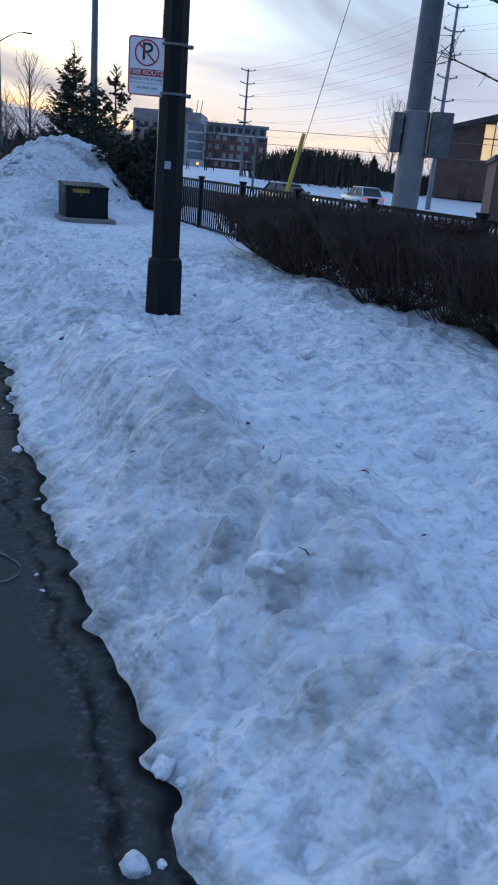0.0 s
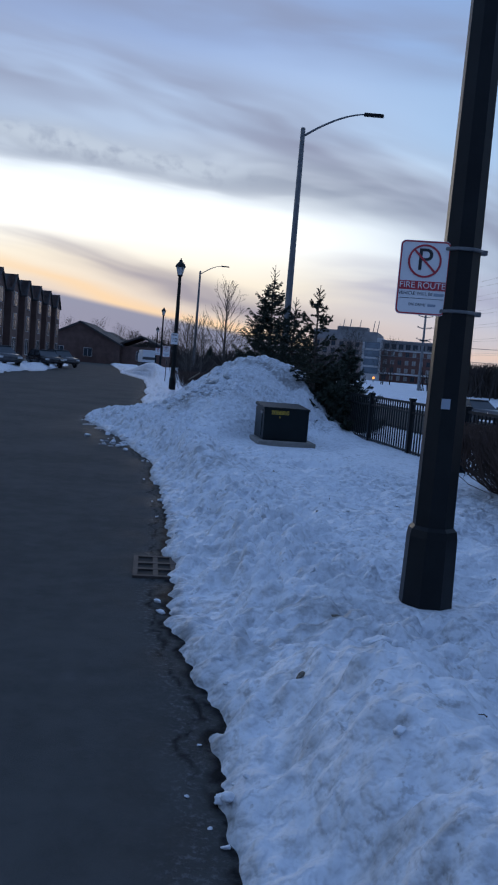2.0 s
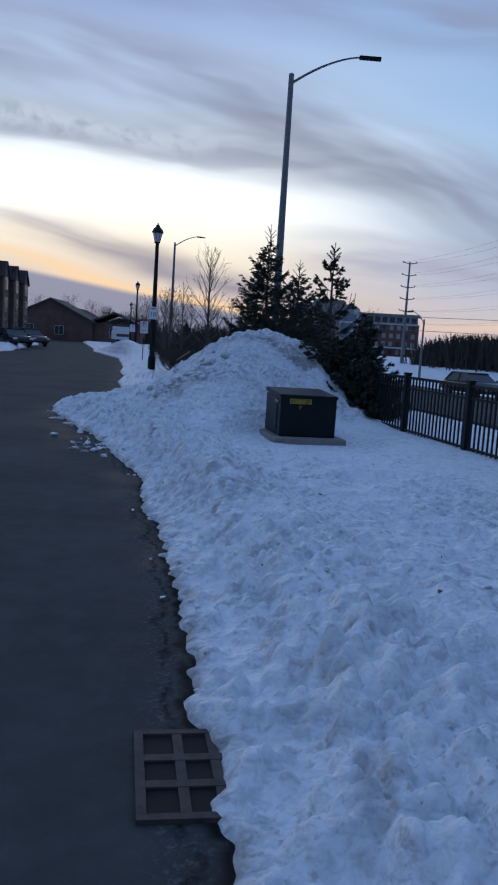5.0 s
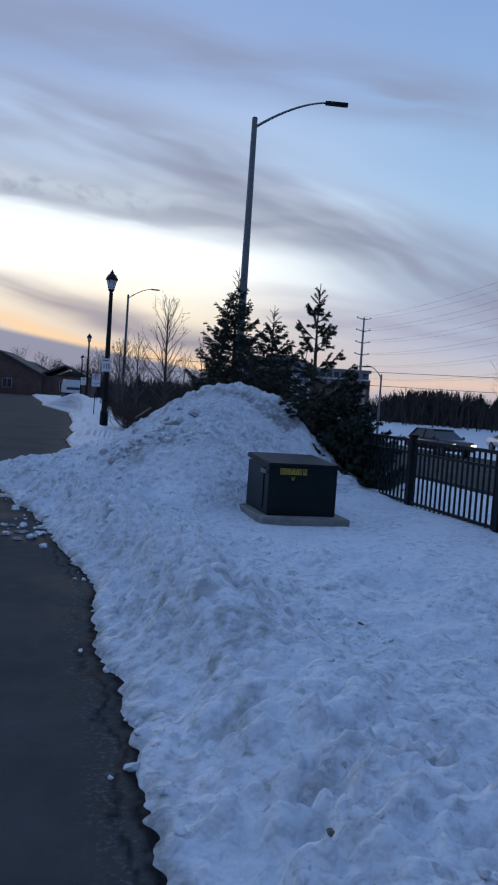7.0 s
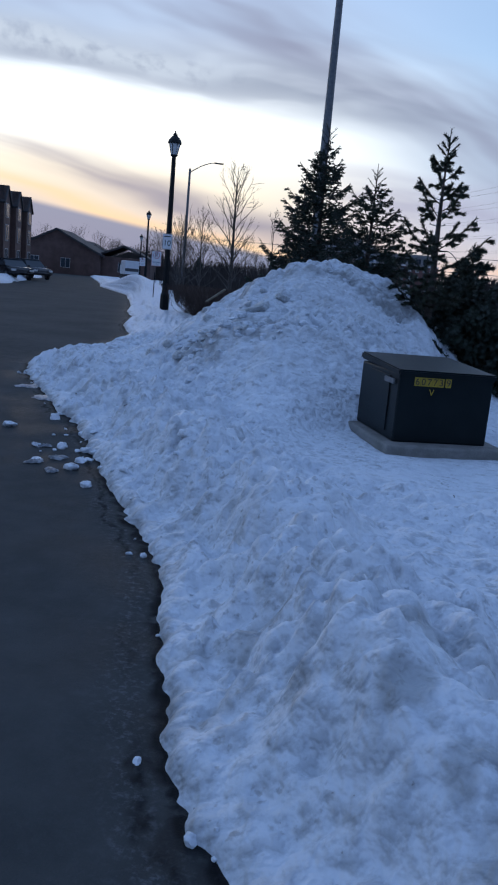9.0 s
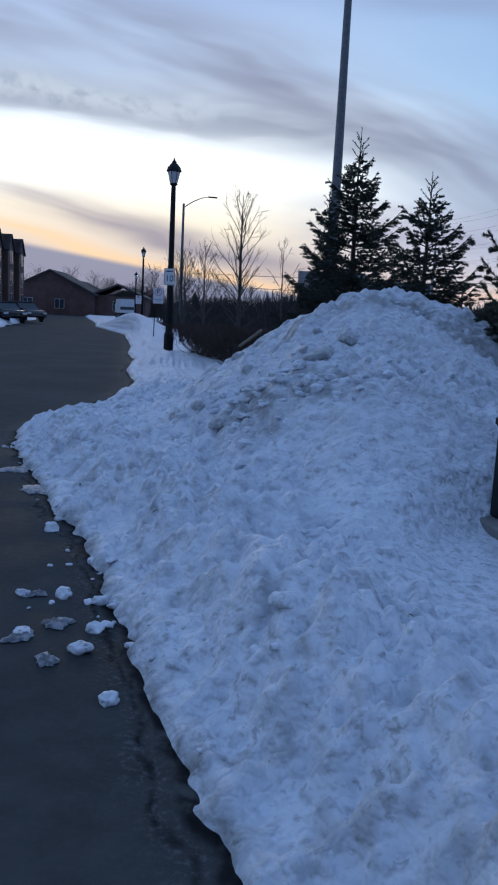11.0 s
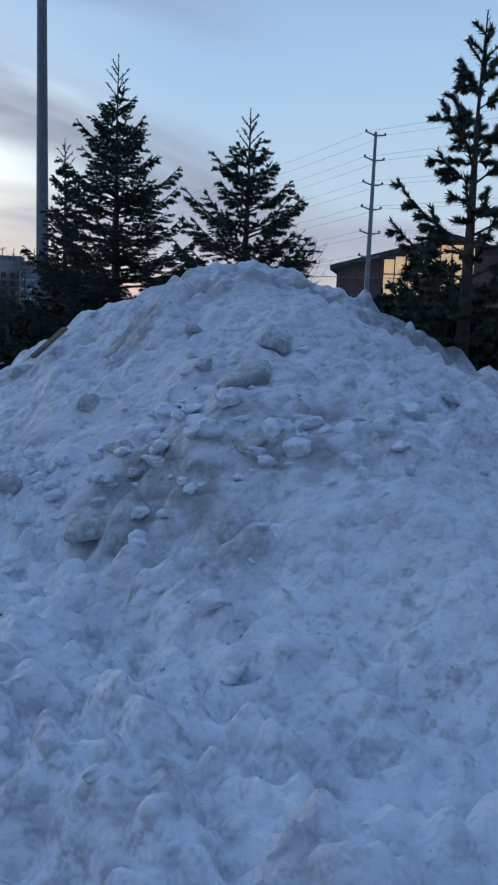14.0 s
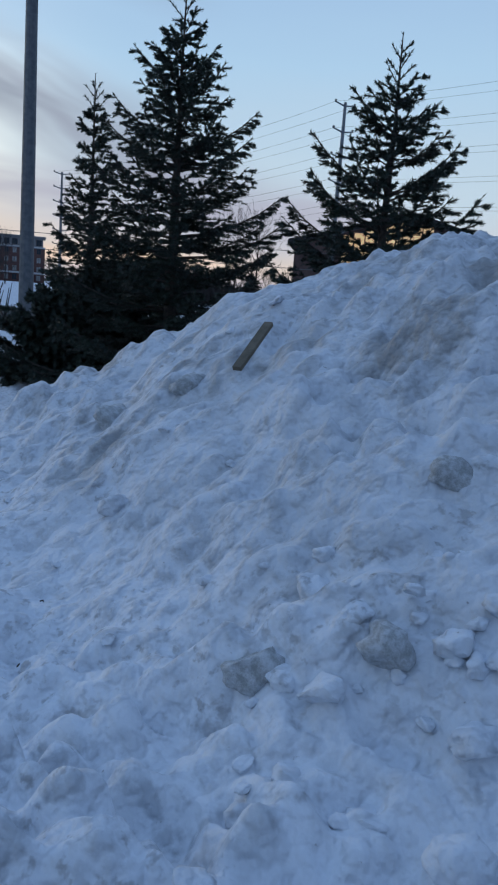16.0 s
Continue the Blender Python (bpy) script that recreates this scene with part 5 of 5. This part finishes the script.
def townhouse(m, label, w=6.2, deep=11.0, eave=7.4):
    """Three storeys, front towards -y, a steep gable with dark shingles, snow on the lower roof."""
    t = thing("townhouse", m, label, "house", "row of townhouses")
    part("wall", boxed(0, 0, 0, w - 0.02, deep, eave), DARK_BRICK, t, "brown brick wall")
    part("bay", gable_wall(0.5, 3.6, -0.7, 0, eave - 0.1, 1.5), DARK_BRICK, t, "projecting brick bay with gable")
    part("bay_roof", gable_roof(0.5, 3.6, -0.7, 2.6, eave - 0.1, 1.5, 0.18), SHINGLE, t, "steep dark gable roof")
    bm = bmesh.new()
    v = [bm.verts.new(p) for p in ((-0.1, -0.35, eave - 0.15), (w, -0.35, eave - 0.15), (w, deep / 2, eave + 2.2), (-0.1, deep / 2, eave + 2.2), (w, deep + 0.35, eave - 0.15), (-0.1, deep + 0.35, eave - 0.15))]
    bm.faces.new((v[0], v[1], v[2], v[3]))
    bm.faces.new((v[3], v[2], v[4], v[5]))
    bm.faces.new((v[0], v[3], v[5]))
    bm.faces.new((v[1], v[4], v[2]))
    bm.faces.new((v[0], v[5], v[4], v[1]))
    part("roof", bm, SHINGLE, t, "dark shingle roof")
    part("snow_on_roof", boxed(3.9, -0.3, eave - 0.02, 5.9, 0.25, eave + 0.22, bevel=0.05), SNOW, t, "patch of snow on the eave")
    for z, h in ((0.9, 1.6), (3.4, 1.5), (5.7, 1.3)):
        window(t, 2.05, -0.7, z, 1.3, h)
        window(t, 4.9, 0, z, 1.0, h)
    part("downpipe", boxed(w - 0.2, -0.12, 0, w - 0.08, -0.003, eave - 0.2), PALE_TRIM, t)
    part("step", boxed(4.1, -1.4, 0, 5.6, -0.003, 0.5, bevel=0.02), CONCRETE, t)
    return t


# the row recedes along the lane; its fronts face the lane
ROW_YAW = 108.0
for k in range(9):
    d = 6.2 * k
    c, s = math.cos(radians(ROW_YAW)), math.sin(radians(ROW_YAW))
    townhouse(pose(-35.5 + c * d * 1.0 - 0.0, 48.0 + s * d, 0, 0, 0, ROW_YAW), "brown brick townhouse with dark gables and snowy eave")

hs = thing("house", pose(-70, 128, 0, 0, 0, 14), "low dark brick house with a wide gable roof", "house")
part("wall", gable_wall(0, 14, 0, 12, 3.6, 3.4), DARK_BRICK, hs, "dark brick gable wall")
part("roof", gable_roof(0, 14, 0, 12, 3.7, 3.4, 0.5, 0.3), SHINGLE, hs, "dark shingle roof")
part("wing", boxed(14.02, 1.5, 0, 22, 11, 3.4), DARK_BRICK, hs)
part("wing_roof", gable_roof(13.0, 22, 1.5, 11, 3.5, 1.9, 0.4, 0.3), SHINGLE, hs)
for x in (3.5, 8.5, 17.5):
    window(hs, x, 0 if x < 14 else 1.5, 1.1, 1.4, 1.4)
hs2 = copy_thing(hs, pose(-86, 172, 0, 0, 0, 10))
hs2["label"] = "distant dark house among bare trees"

shop = thing("shop_building", pose(18.8, 97.5, 0, 0, 0, -22), "large low hall with shallow gable and tall warm lit windows", "building")
part("wall", gable_wall(0, 23.6, 0, 24, 7.4, 3.2), DARK_BRICK, shop, "dark gable wall")
part("roof", gable_roof(0, 23.6, 0, 24, 7.6, 3.2, 0.7, 0.5), SHINGLE, shop, "dark shallow roof")
for j in range(8):
    x = 4.9 + 1.15 * j
    roofline = 7.4 + 3.2 * (1 - abs(x + 0.5 - 11.8) / 11.8)
    part("lit_pane", boxed(x, -0.06, 4.4, x + 1.03, -0.004, roofline - 0.7), LIT_WINDOW, shop, "tall warm lit window")
    part("mullion", boxed(x + 1.035, -0.12, 4.4, x + 1.145, -0.004, roofline - 0.6), DARK_BRICK, shop)
part("transom", boxed(4.8, -0.16, 6.6, 14.1, -0.062, 6.72), DARK_BRICK, shop)
bb = thing("brick_building", pose(13.2, 50.0, 0, 0, 0, -12), "low brown brick building beyond the fence", "building")
part("wall", boxed(0, 0, -1.2, 14, 12, 3.1), DARK_BRICK, bb, "brown brick wall")
part("parapet", boxed(-0.15, -0.15, 3.1, 14.15, 12.15, 3.4), SHINGLE, bb)
for x in (2.5, 6.0):
    window(bb, x, 0, 1.0, 1.4, 1.3)

bus = thing("parked_van", pose(-43.4, 112.0, 0.0, 0, 0, 30), "pale box van parked far down the lane", "vehicle")
part("box", boxed(-0.95, 0, 0.95, 0.95, 3.6, 2.75, bevel=0.05), CAR_WHITE, bus)
part("stripe", boxed(-0.9, -0.02, 1.35, 0.9, -0.003, 1.75), CAR_GREY, bus, "dark band across the back")
part("chassis", boxed(-0.9, 0.1, 0.35, 0.9, 5.0, 0.945, bevel=0.03), CAR_DARK, bus)
part("cab", boxed(-0.9, 3.65, 0.95, 0.9, 5.0, 2.2, bevel=0.12), CAR_WHITE, bus)
for sx in (-0.80, 0.80):
    for yy in (0.9, 4.2):
        bm = lathe(bmesh.new(), [(0.30, -0.1), (0.36, -0.08), (0.36, 0.08), (0.30, 0.1)], 16)
        bm.transform(pose(sx, yy, 0.36, 0, 90, 0))
        part("wheel", bm, RUBBER, bus)


# ---- vehicles ----
def car(m, paint, label, tall=1.45, length=4.4, lights=None, head=None):
    t = thing("car", m, label, "car", "cars")
    hw = 0.88
    bm = bmesh.new()
    prof = [(-length / 2, 0.35), (-length / 2 - 0.03, 0.62), (-length / 2 + 0.08, 0.85), (-length * 0.22, 0.95), (length * 0.36, 0.95), (length / 2 - 0.05, 0.92), (length / 2, 0.6), (length / 2 - 0.04, 0.33)]
    a = [bm.verts.new((-hw, y, z)) for y, z in prof]
    b = [bm.verts.new((hw, y, z)) for y, z in prof]
    bm.faces.new(a)
    bm.faces.new(b[::-1])
    for k in range(len(prof)):
        bm.faces.new((a[k - 1], b[k - 1], b[k], a[k])[::-1])
    bmesh.ops.recalc_face_normals(bm, faces=bm.faces)
    bmesh.ops.bevel(bm, geom=list(bm.edges), offset=0.09, segments=3, affect="EDGES")
    part("body", bm, paint, t, smooth=True)
    bm = bmesh.new()
    lo = [(-hw + 0.06, -length * 0.24, 0.94), (hw - 0.06, -length * 0.24, 0.94), (hw - 0.06, length * 0.42, 0.94), (-hw + 0.06, length * 0.42, 0.94)]
    hi = [(-hw + 0.22, -length * 0.06, tall - 0.03), (hw - 0.22, -length * 0.06, tall - 0.03), (hw - 0.22, length * 0.30, tall - 0.03), (-hw + 0.22, length * 0.30, tall - 0.03)]
    va, vb = [bm.verts.new(p) for p in lo], [bm.verts.new(p) for p in hi]
    bm.faces.new(vb)
    for k in range(4):
        bm.faces.new((va[k - 1], va[k], vb[k], vb[k - 1]))
    part("cabin_glass", bm, DARK_GLASS, t, "dark windows")
    part("roof", boxed(-hw + 0.20, -length * 0.08, tall - 0.05, hw - 0.20, length * 0.32, tall + 0.01, bevel=0.025), paint, t)
    for sx in (-1, 1):
        part("pillar", tube(bmesh.new(), [(sx * (hw - 0.06), length * 0.41, 0.95), (sx * (hw - 0.2), length * 0.30, tall - 0.03)], [0.05, 0.05], 5), paint, t)
        part("pillar", tube(bmesh.new(), [(sx * (hw - 0.05), length * 0.10, 0.95), (sx * (hw - 0.2), length * 0.10, tall - 0.03)], [0.04, 0.04], 5), paint, t)
        part("mirror", boxed(sx * 0.98 - 0.08, -length * 0.2, 0.95, sx * 0.98 + 0.08, -length * 0.2 + 0.1, 1.1, bevel=0.02), paint, t)
        for yy in (-length * 0.31, length * 0.31):
            bm = lathe(bmesh.new(), [(0.26, -0.10), (0.32, -0.08), (0.32, 0.08), (0.26, 0.10)], 18)
            bm.transform(pose(sx * 0.80, yy, 0.32, 0, 90, 0))
            w = part("wheel", bm, RUBBER, t)
            bm = lathe(bmesh.new(), [(0.20, -0.115), (0.21, -0.11), (0.21, 0.11), (0.20, 0.115)], 14)
            bm.transform(pose(sx * 0.80, yy, 0.32, 0, 90, 0))
            part("rim", bm, GALVANISED, w)
        part("tail_light", boxed(sx * 0.74 - 0.08, length / 2 - 0.05, 0.70, sx * 0.74 + 0.08, length / 2 + 0.02, 0.84, bevel=0.015), lights or RED_SIGN, t, "red tail light")
        part("headlight", boxed(sx * 0.66 - 0.16, -length / 2 - 0.05, 0.62, sx * 0.66 + 0.16, -length / 2 + 0.06, 0.76, bevel=0.015), head or FROSTED, t, "headlight")
    return t


car(pose(-34.0, 63.5, 0.12, 0, 0, 50), CAR_DARK, "black car parked on a drive before the townhouses", 1.45)
car(pose(-36.2, 70.5, 0.12, 0, 0, 55), CAR_GREY, "dark car parked beyond a black one", 1.55)
car(pose(-31.0, 51.5, 0.2, 0, 0, 50), CAR_GREY, "grey car parked at the end of the lane bank", 1.45)
car(pose(6.8, 62.0, 0.27 - float(dip(62.0)), 0, 0, 203), CAR_WHITE, "white hatchback on the road beyond the fence", 1.55, 3.9, lights=RED_ON)
car(pose(1.1, 52.0, 0.27 - float(dip(52.0)), 0, 0, 30), CAR_GREY, "dark car with lit headlights on the road beyond the fence", 1.45, 4.3, head=HEADLIGHT)


# ---- loose snow and litter ----
def chunk_mesh(name, seed, squash, flats_n):
    """An irregular lump: a sphere cut by flats and roughened."""
    rng = np.random.RandomState(seed)
    bm = bmesh.new()
    bmesh.ops.create_icosphere(bm, subdivisions=3, radius=1.0)
    flats = [(Vector(rng.randn(3)).normalized(), 0.50 + 0.4 * rng.rand()) for _ in range(flats_n)]
    for v in bm.verts:
        for nrm, lim in flats:
            over = v.co.dot(nrm) - lim
            if over > 0:
                v.co -= nrm * over
        v.co *= 1 + 0.30 * noise.noise(v.co * 1.7 + Vector((seed, 0, 0))) + 0.12 * noise.noise(v.co * 4.0 + Vector((0, seed, 0)))
        v.co.x *= 1.25
        v.co.z *= squash
    me = bpy.data.meshes.new(name)
    bm.to_mesh(me)
    bm.free()
    me.shade_smooth()
    me.materials.append(SNOW)
    return me


CHUNKS = [chunk_mesh("snow_chunk", 300 + k, 0.58 + 0.07 * (k % 5), 3 + k % 3) for k in range(8)]


def snow_chunk(x, y, z, size, k, label, group):
    ob = new("snow_chunk", CHUNKS[k % 8])
    rr = random.Random(k)
    ob.matrix_basis = pose(x, y, z, rr.uniform(-25, 25), rr.uniform(-25, 25), rr.uniform(0, 360)) @ Matrix.Scale(size, 4)
    return tagged(ob, label, "snow chunk", group)


k = 0
for x, y, size in ((-7.44, 16.07, 0.085), (-7.28, 16.64, 0.075), (-6.86, 15.48, 0.055), (-6.67, 15.54, 0.065), (-6.68, 15.42, 0.022), (-6.63, 15.02, 0.06), (-6.31, 14.94, 0.075), (-6.30, 15.23, 0.045),
                   (-6.36, 15.46, 0.05), (-6.45, 15.52, 0.07), (-6.86, 16.01, 0.025), (-6.11, 15.04, 0.04), (-6.02, 14.55, 0.055), (-6.34, 15.17, 0.06), (-6.95, 15.95, 0.02), (-6.75, 15.32, 0.015)):
    snow_chunk(x, y, size * 0.2, size * 0.66, k, "loose lump of snow lying on the wet asphalt", "loose snow on the road")
    k += 1
rc = random.Random(77)
for _ in range(90):
    y = rc.uniform(1.2, 19.5)
    x = float(edge_x(y)) + rc.uniform(-0.16, 0.14)
    size = 0.008 + 0.026 * rc.random() ** 2
    snow_chunk(x, y, max(0.0, height(x, y)) + size * 0.25, size, k, "small lump of snow at the road edge", "crumbs along the snow edge")
    k += 1
for _ in range(90):
    y = rc.uniform(14.0, 22.0)
    x = rc.uniform(float(edge_x(y)) + 0.3, -4.2)
    if y < 17.6 and x > -5.3:
        continue
    size = 0.022 + 0.06 * rc.random() ** 3
    snow_chunk(x, y, height(x, y) + size * 0.02, size, k, "hard lump of old snow on the heap", "lumps on the snow heap")
    k += 1
for _ in range(130):
    u = rc.random()
    x, y = -7.3 + 1.8 * u + rc.gauss(0, 0.16), 19.05 - 0.95 * u + rc.gauss(0, 0.26)
    size = 0.016 + 0.045 * rc.random() ** 2
    snow_chunk(x, y, height(x, y) + size * 0.10, size, k, "hard lump of old snow at the foot of the heap", "lumps on the snow heap")
    k += 1
ICE = mottled("dirty_grey_ice", (0.32, 0.335, 0.335), (0.60, 0.63, 0.66), 3.0, 0.55, 0.0, 0.5, 0.02, 14.0)
ICE_BLOCKS = [chunk_mesh("ice_block", 500 + i, 0.75, 5) for i in range(4)]
for me in ICE_BLOCKS:
    me.materials.clear()
    me.materials.append(ICE)
for i, (x, y, size) in enumerate(((-7.19, 19.09, 0.085), (-6.91, 18.90, 0.075), (-6.42, 18.70, 0.07), (-7.04, 20.96, 0.08), (-5.98, 19.75, 0.05), (-6.56, 19.30, 0.06), (-6.53, 18.31, 0.10),
                                  (-6.36, 18.48, 0.04), (-5.61, 19.18, 0.08), (-5.82, 18.83, 0.14), (-5.90, 18.24, 0.07), (-7.32, 21.35, 0.10), (-6.0, 19.05, 0.05))):
    ob = new("ice_block", ICE_BLOCKS[i % 4])
    ob.matrix_basis = pose(x, y, height(x, y) - size * 0.22, 20 * (i % 3) - 15, 10 * (i % 2), 67 * i) @ Matrix.Scale(size, 4)
    tagged(ob, "dirty grey block of ice half buried in the heap", "ice block", "blocks in the snow heap")
for _ in range(50):
    y = rc.uniform(2.0, 14.0)
    x = float(edge_x(y)) + rc.uniform(0.25, 2.6)
    size = 0.018 + 0.055 * rc.random() ** 3
    snow_chunk(x, y, height(x, y) + size * 0.02, size, k, "hard lump of old snow on the verge", "lumps on the verge")
    k += 1

stick = thing("wooden_slat", pose(0, 0, 0), "weathered broken wooden slat stuck in the snow heap", "plank")
bm = boxed(-0.021, 0, -0.010, 0.021, 0.36, 0.011, bevel=0.003)
bm.transform(look((-6.93, 20.47, 1.14), (-6.72, 20.72, 1.34)) @ pose(0, 0, 0, -90, 0, 0))
part("slat", bm, PLANK, stick)


# ---- signals, stains and litter ----
def traffic_light(x, y, z, lit, label):
    t = thing("traffic_light", pose(x, y, 0), label, "traffic light", "far traffic lights")
    part("pole", tube(bmesh.new(), [(0.6, 0.2, 0), (0.6, 0.2, z + 1.2)], [0.12, 0.09], 8), GALVANISED, t)
    part("arm", tube(bmesh.new(), [(0.6, 0.2, z + 0.9), (0.0, 0.15, z + 0.9)], [0.06, 0.05], 6), GALVANISED, t)
    part("housing", boxed(-0.25, -0.12, z - 0.6, 0.25, 0.12, z + 1.0, bevel=0.04), BLACK_PAINT, t, "black signal housing")
    bm = lathe(bmesh.new(), [(0.30, -0.05), (0.34, 0.0), (0.20, 0.05)], 14)
    bm.transform(pose(0, -0.16, z, 90, 0, 0))
    part("lens", bm, lit, t, "glowing signal lens")


traffic_light(-48.6, 239.5, 3.5, GREEN_ON, "distant traffic light showing green")
traffic_light(-36.6, 241.4, 3.6, GREEN_ON, "distant traffic light showing green beside the brick building")
AMBER_X, AMBER_Y, AMBER_Z = -18.3, 202.7, 1.0
al = thing("street_lamp", pose(AMBER_X, AMBER_Y, 0), "distant small lamp glowing orange", "street lamp")
part("pole", tube(bmesh.new(), [(0, 0.1, 0), (0, 0.1, AMBER_Z)], [0.09, 0.07], 6), BLACK_PAINT, al)
bm = bmesh.new()
bmesh.ops.create_icosphere(bm, subdivisions=2, radius=0.32, matrix=Matrix.Translation((0, 0, AMBER_Z + 0.3)))
part("globe", bm, AMBER_ON, al, "glowing orange globe")


def salt_ring(x, y, r, wobble, label):
    """A dried salty tide mark on the asphalt."""
    bm = bmesh.new()
    rr = random.Random(int(r * 1000))
    a, b = [], []
    ph = [rr.uniform(0, 6) for _ in range(4)]
    for k in range(48):
        u = 2 * math.pi * k / 48
        q = r * (1 + wobble * math.sin(2 * u + ph[0]) + wobble * 0.6 * math.sin(3 * u + ph[1]))
        w = 0.0045 * (1.2 + math.sin(2 * u + ph[2]) * 0.6 + 0.4 * math.sin(7 * u + ph[3]))
        for loop, d in ((a, -w), (b, w)):
            loop.append(bm.verts.new(((q + d) * math.cos(u), (q + d) * math.sin(u), 0)))
    for k in range(48):
        bm.faces.new((a[k - 1], b[k - 1], b[k], a[k]))
    ob = part("salt_ring", bm, SALT)
    ob.matrix_basis = pose(x, y, 0.008)
    tagged(ob, label, "stain", "salt marks")


SALT = mottled("dried_salt", (0.075, 0.08, 0.083), (0.12, 0.125, 0.13), 14.0, 0.9)
salt_ring(-1.205, 3.437, 0.075, 0.12, "faint pale oval salt mark on the asphalt")
salt_ring(-0.95, 2.62, 0.13, 0.10, "faint larger oval salt mark on the asphalt")

rl = random.Random(31)
for i in range(30):
    if i < 20:
        y = rl.uniform(2.0, 15.0)
        x = float(edge_x(y)) + rl.uniform(0.3, 3.0)
    else:
        y = rl.uniform(15.5, 21.0)
        x = rl.uniform(float(edge_x(y)) + 0.4, -4.8)
    a, ln = rl.uniform(0, 6.28), rl.uniform(0.015, 0.05)
    p = Vector((x, y, height(x, y) + 0.004))
    q = Vector((x + ln * math.cos(a), y + ln * math.sin(a), 0))
    q.z = height(q.x, q.y) + 0.006
    m = (p + q) / 2 + Vector((0.004, 0.003, 0.004))
    ob = part("twig", tube(bmesh.new(), [p, m, q], [0.003, 0.0026, 0.0015], 5), BARK)
    tagged(ob, "small dark broken twig lying on the snow", "twig", "litter on the snow")
CLOD_MAT = mottled("frozen_dirt", (0.10, 0.085, 0.065), (0.24, 0.22, 0.19), 4.0, 0.9, 0.0, 0.6, 0.01, 20.0)
CLODS = []
for i in range(3):
    me = chunk_mesh("dirt_clod", 400 + i, 0.6, 7)
    me.materials.clear()
    me.materials.append(CLOD_MAT)
    CLODS.append(me)
for i in range(18):
    y = rl.uniform(3.0, 20.5)
    x = float(edge_x(y)) + rl.uniform(0.2, 1.9)
    ob = new("dirt_clod", CLODS[i % 3])
    ob.matrix_basis = pose(x, y, height(x, y) - 0.004, rl.uniform(0, 60), 0, rl.uniform(0, 360)) @ Matrix.Scale(rl.uniform(0.010, 0.026), 4)
    tagged(ob, "lump of frozen grey-brown dirt in the snow", "dirt clod", "litter on the snow")

SLUSH = mottled("trodden_slush", (0.09, 0.10, 0.11), (0.34, 0.365, 0.40), 22.0, 0.35, 0.0, 0.6, 0.01, 70.0)


def slush_patch(x, y, r, seed):
    """A thin ragged film of frozen slush on the asphalt."""
    rng = random.Random(seed)
    bm = bmesh.new()
    ph = [rng.uniform(0, 6.28) for _ in range(5)]
    rings = []
    for q, z in ((1.0, 0.0), (0.86, 0.010), (0.55, 0.016), (0.25, 0.013)):
        ring = []
        for k in range(40):
            a = 2 * math.pi * k / 40
            w = 1 + 0.22 * math.sin(2 * a + ph[0]) + 0.18 * math.sin(3 * a + ph[1]) + 0.13 * math.sin(7 * a + ph[2]) + 0.08 * math.sin(13 * a + ph[3])
            ring.append(bm.verts.new((r * q * w * math.cos(a) * 1.3, r * q * w * math.sin(a), z * (1 + 0.5 * math.sin(5 * a + ph[4] + 9 * q)) if z else 0.0)))
        rings.append(ring)
    for a, b in zip(rings, rings[1:]):
        for k in range(40):
            bm.faces.new((a[k - 1], a[k], b[k], b[k - 1]))
    bm.faces.new(rings[-1])
    ob = part("slush_patch", bm, SLUSH, smooth=True)
    ob.matrix_basis = pose(x, y, 0.005, 0, 0, seed * 53)
    tagged(ob, "ragged grey film of frozen slush on the asphalt", "slush", "slush on the road")


for i, (x, y, r) in enumerate(((-6.53, 15.18, 0.055), (-6.62, 14.98, 0.05), (-6.40, 14.80, 0.045), (-7.88, 17.65, 0.13), (-6.80, 15.50, 0.035), (-8.45, 18.3, 0.11))):
    slush_patch(x, y, r, i)
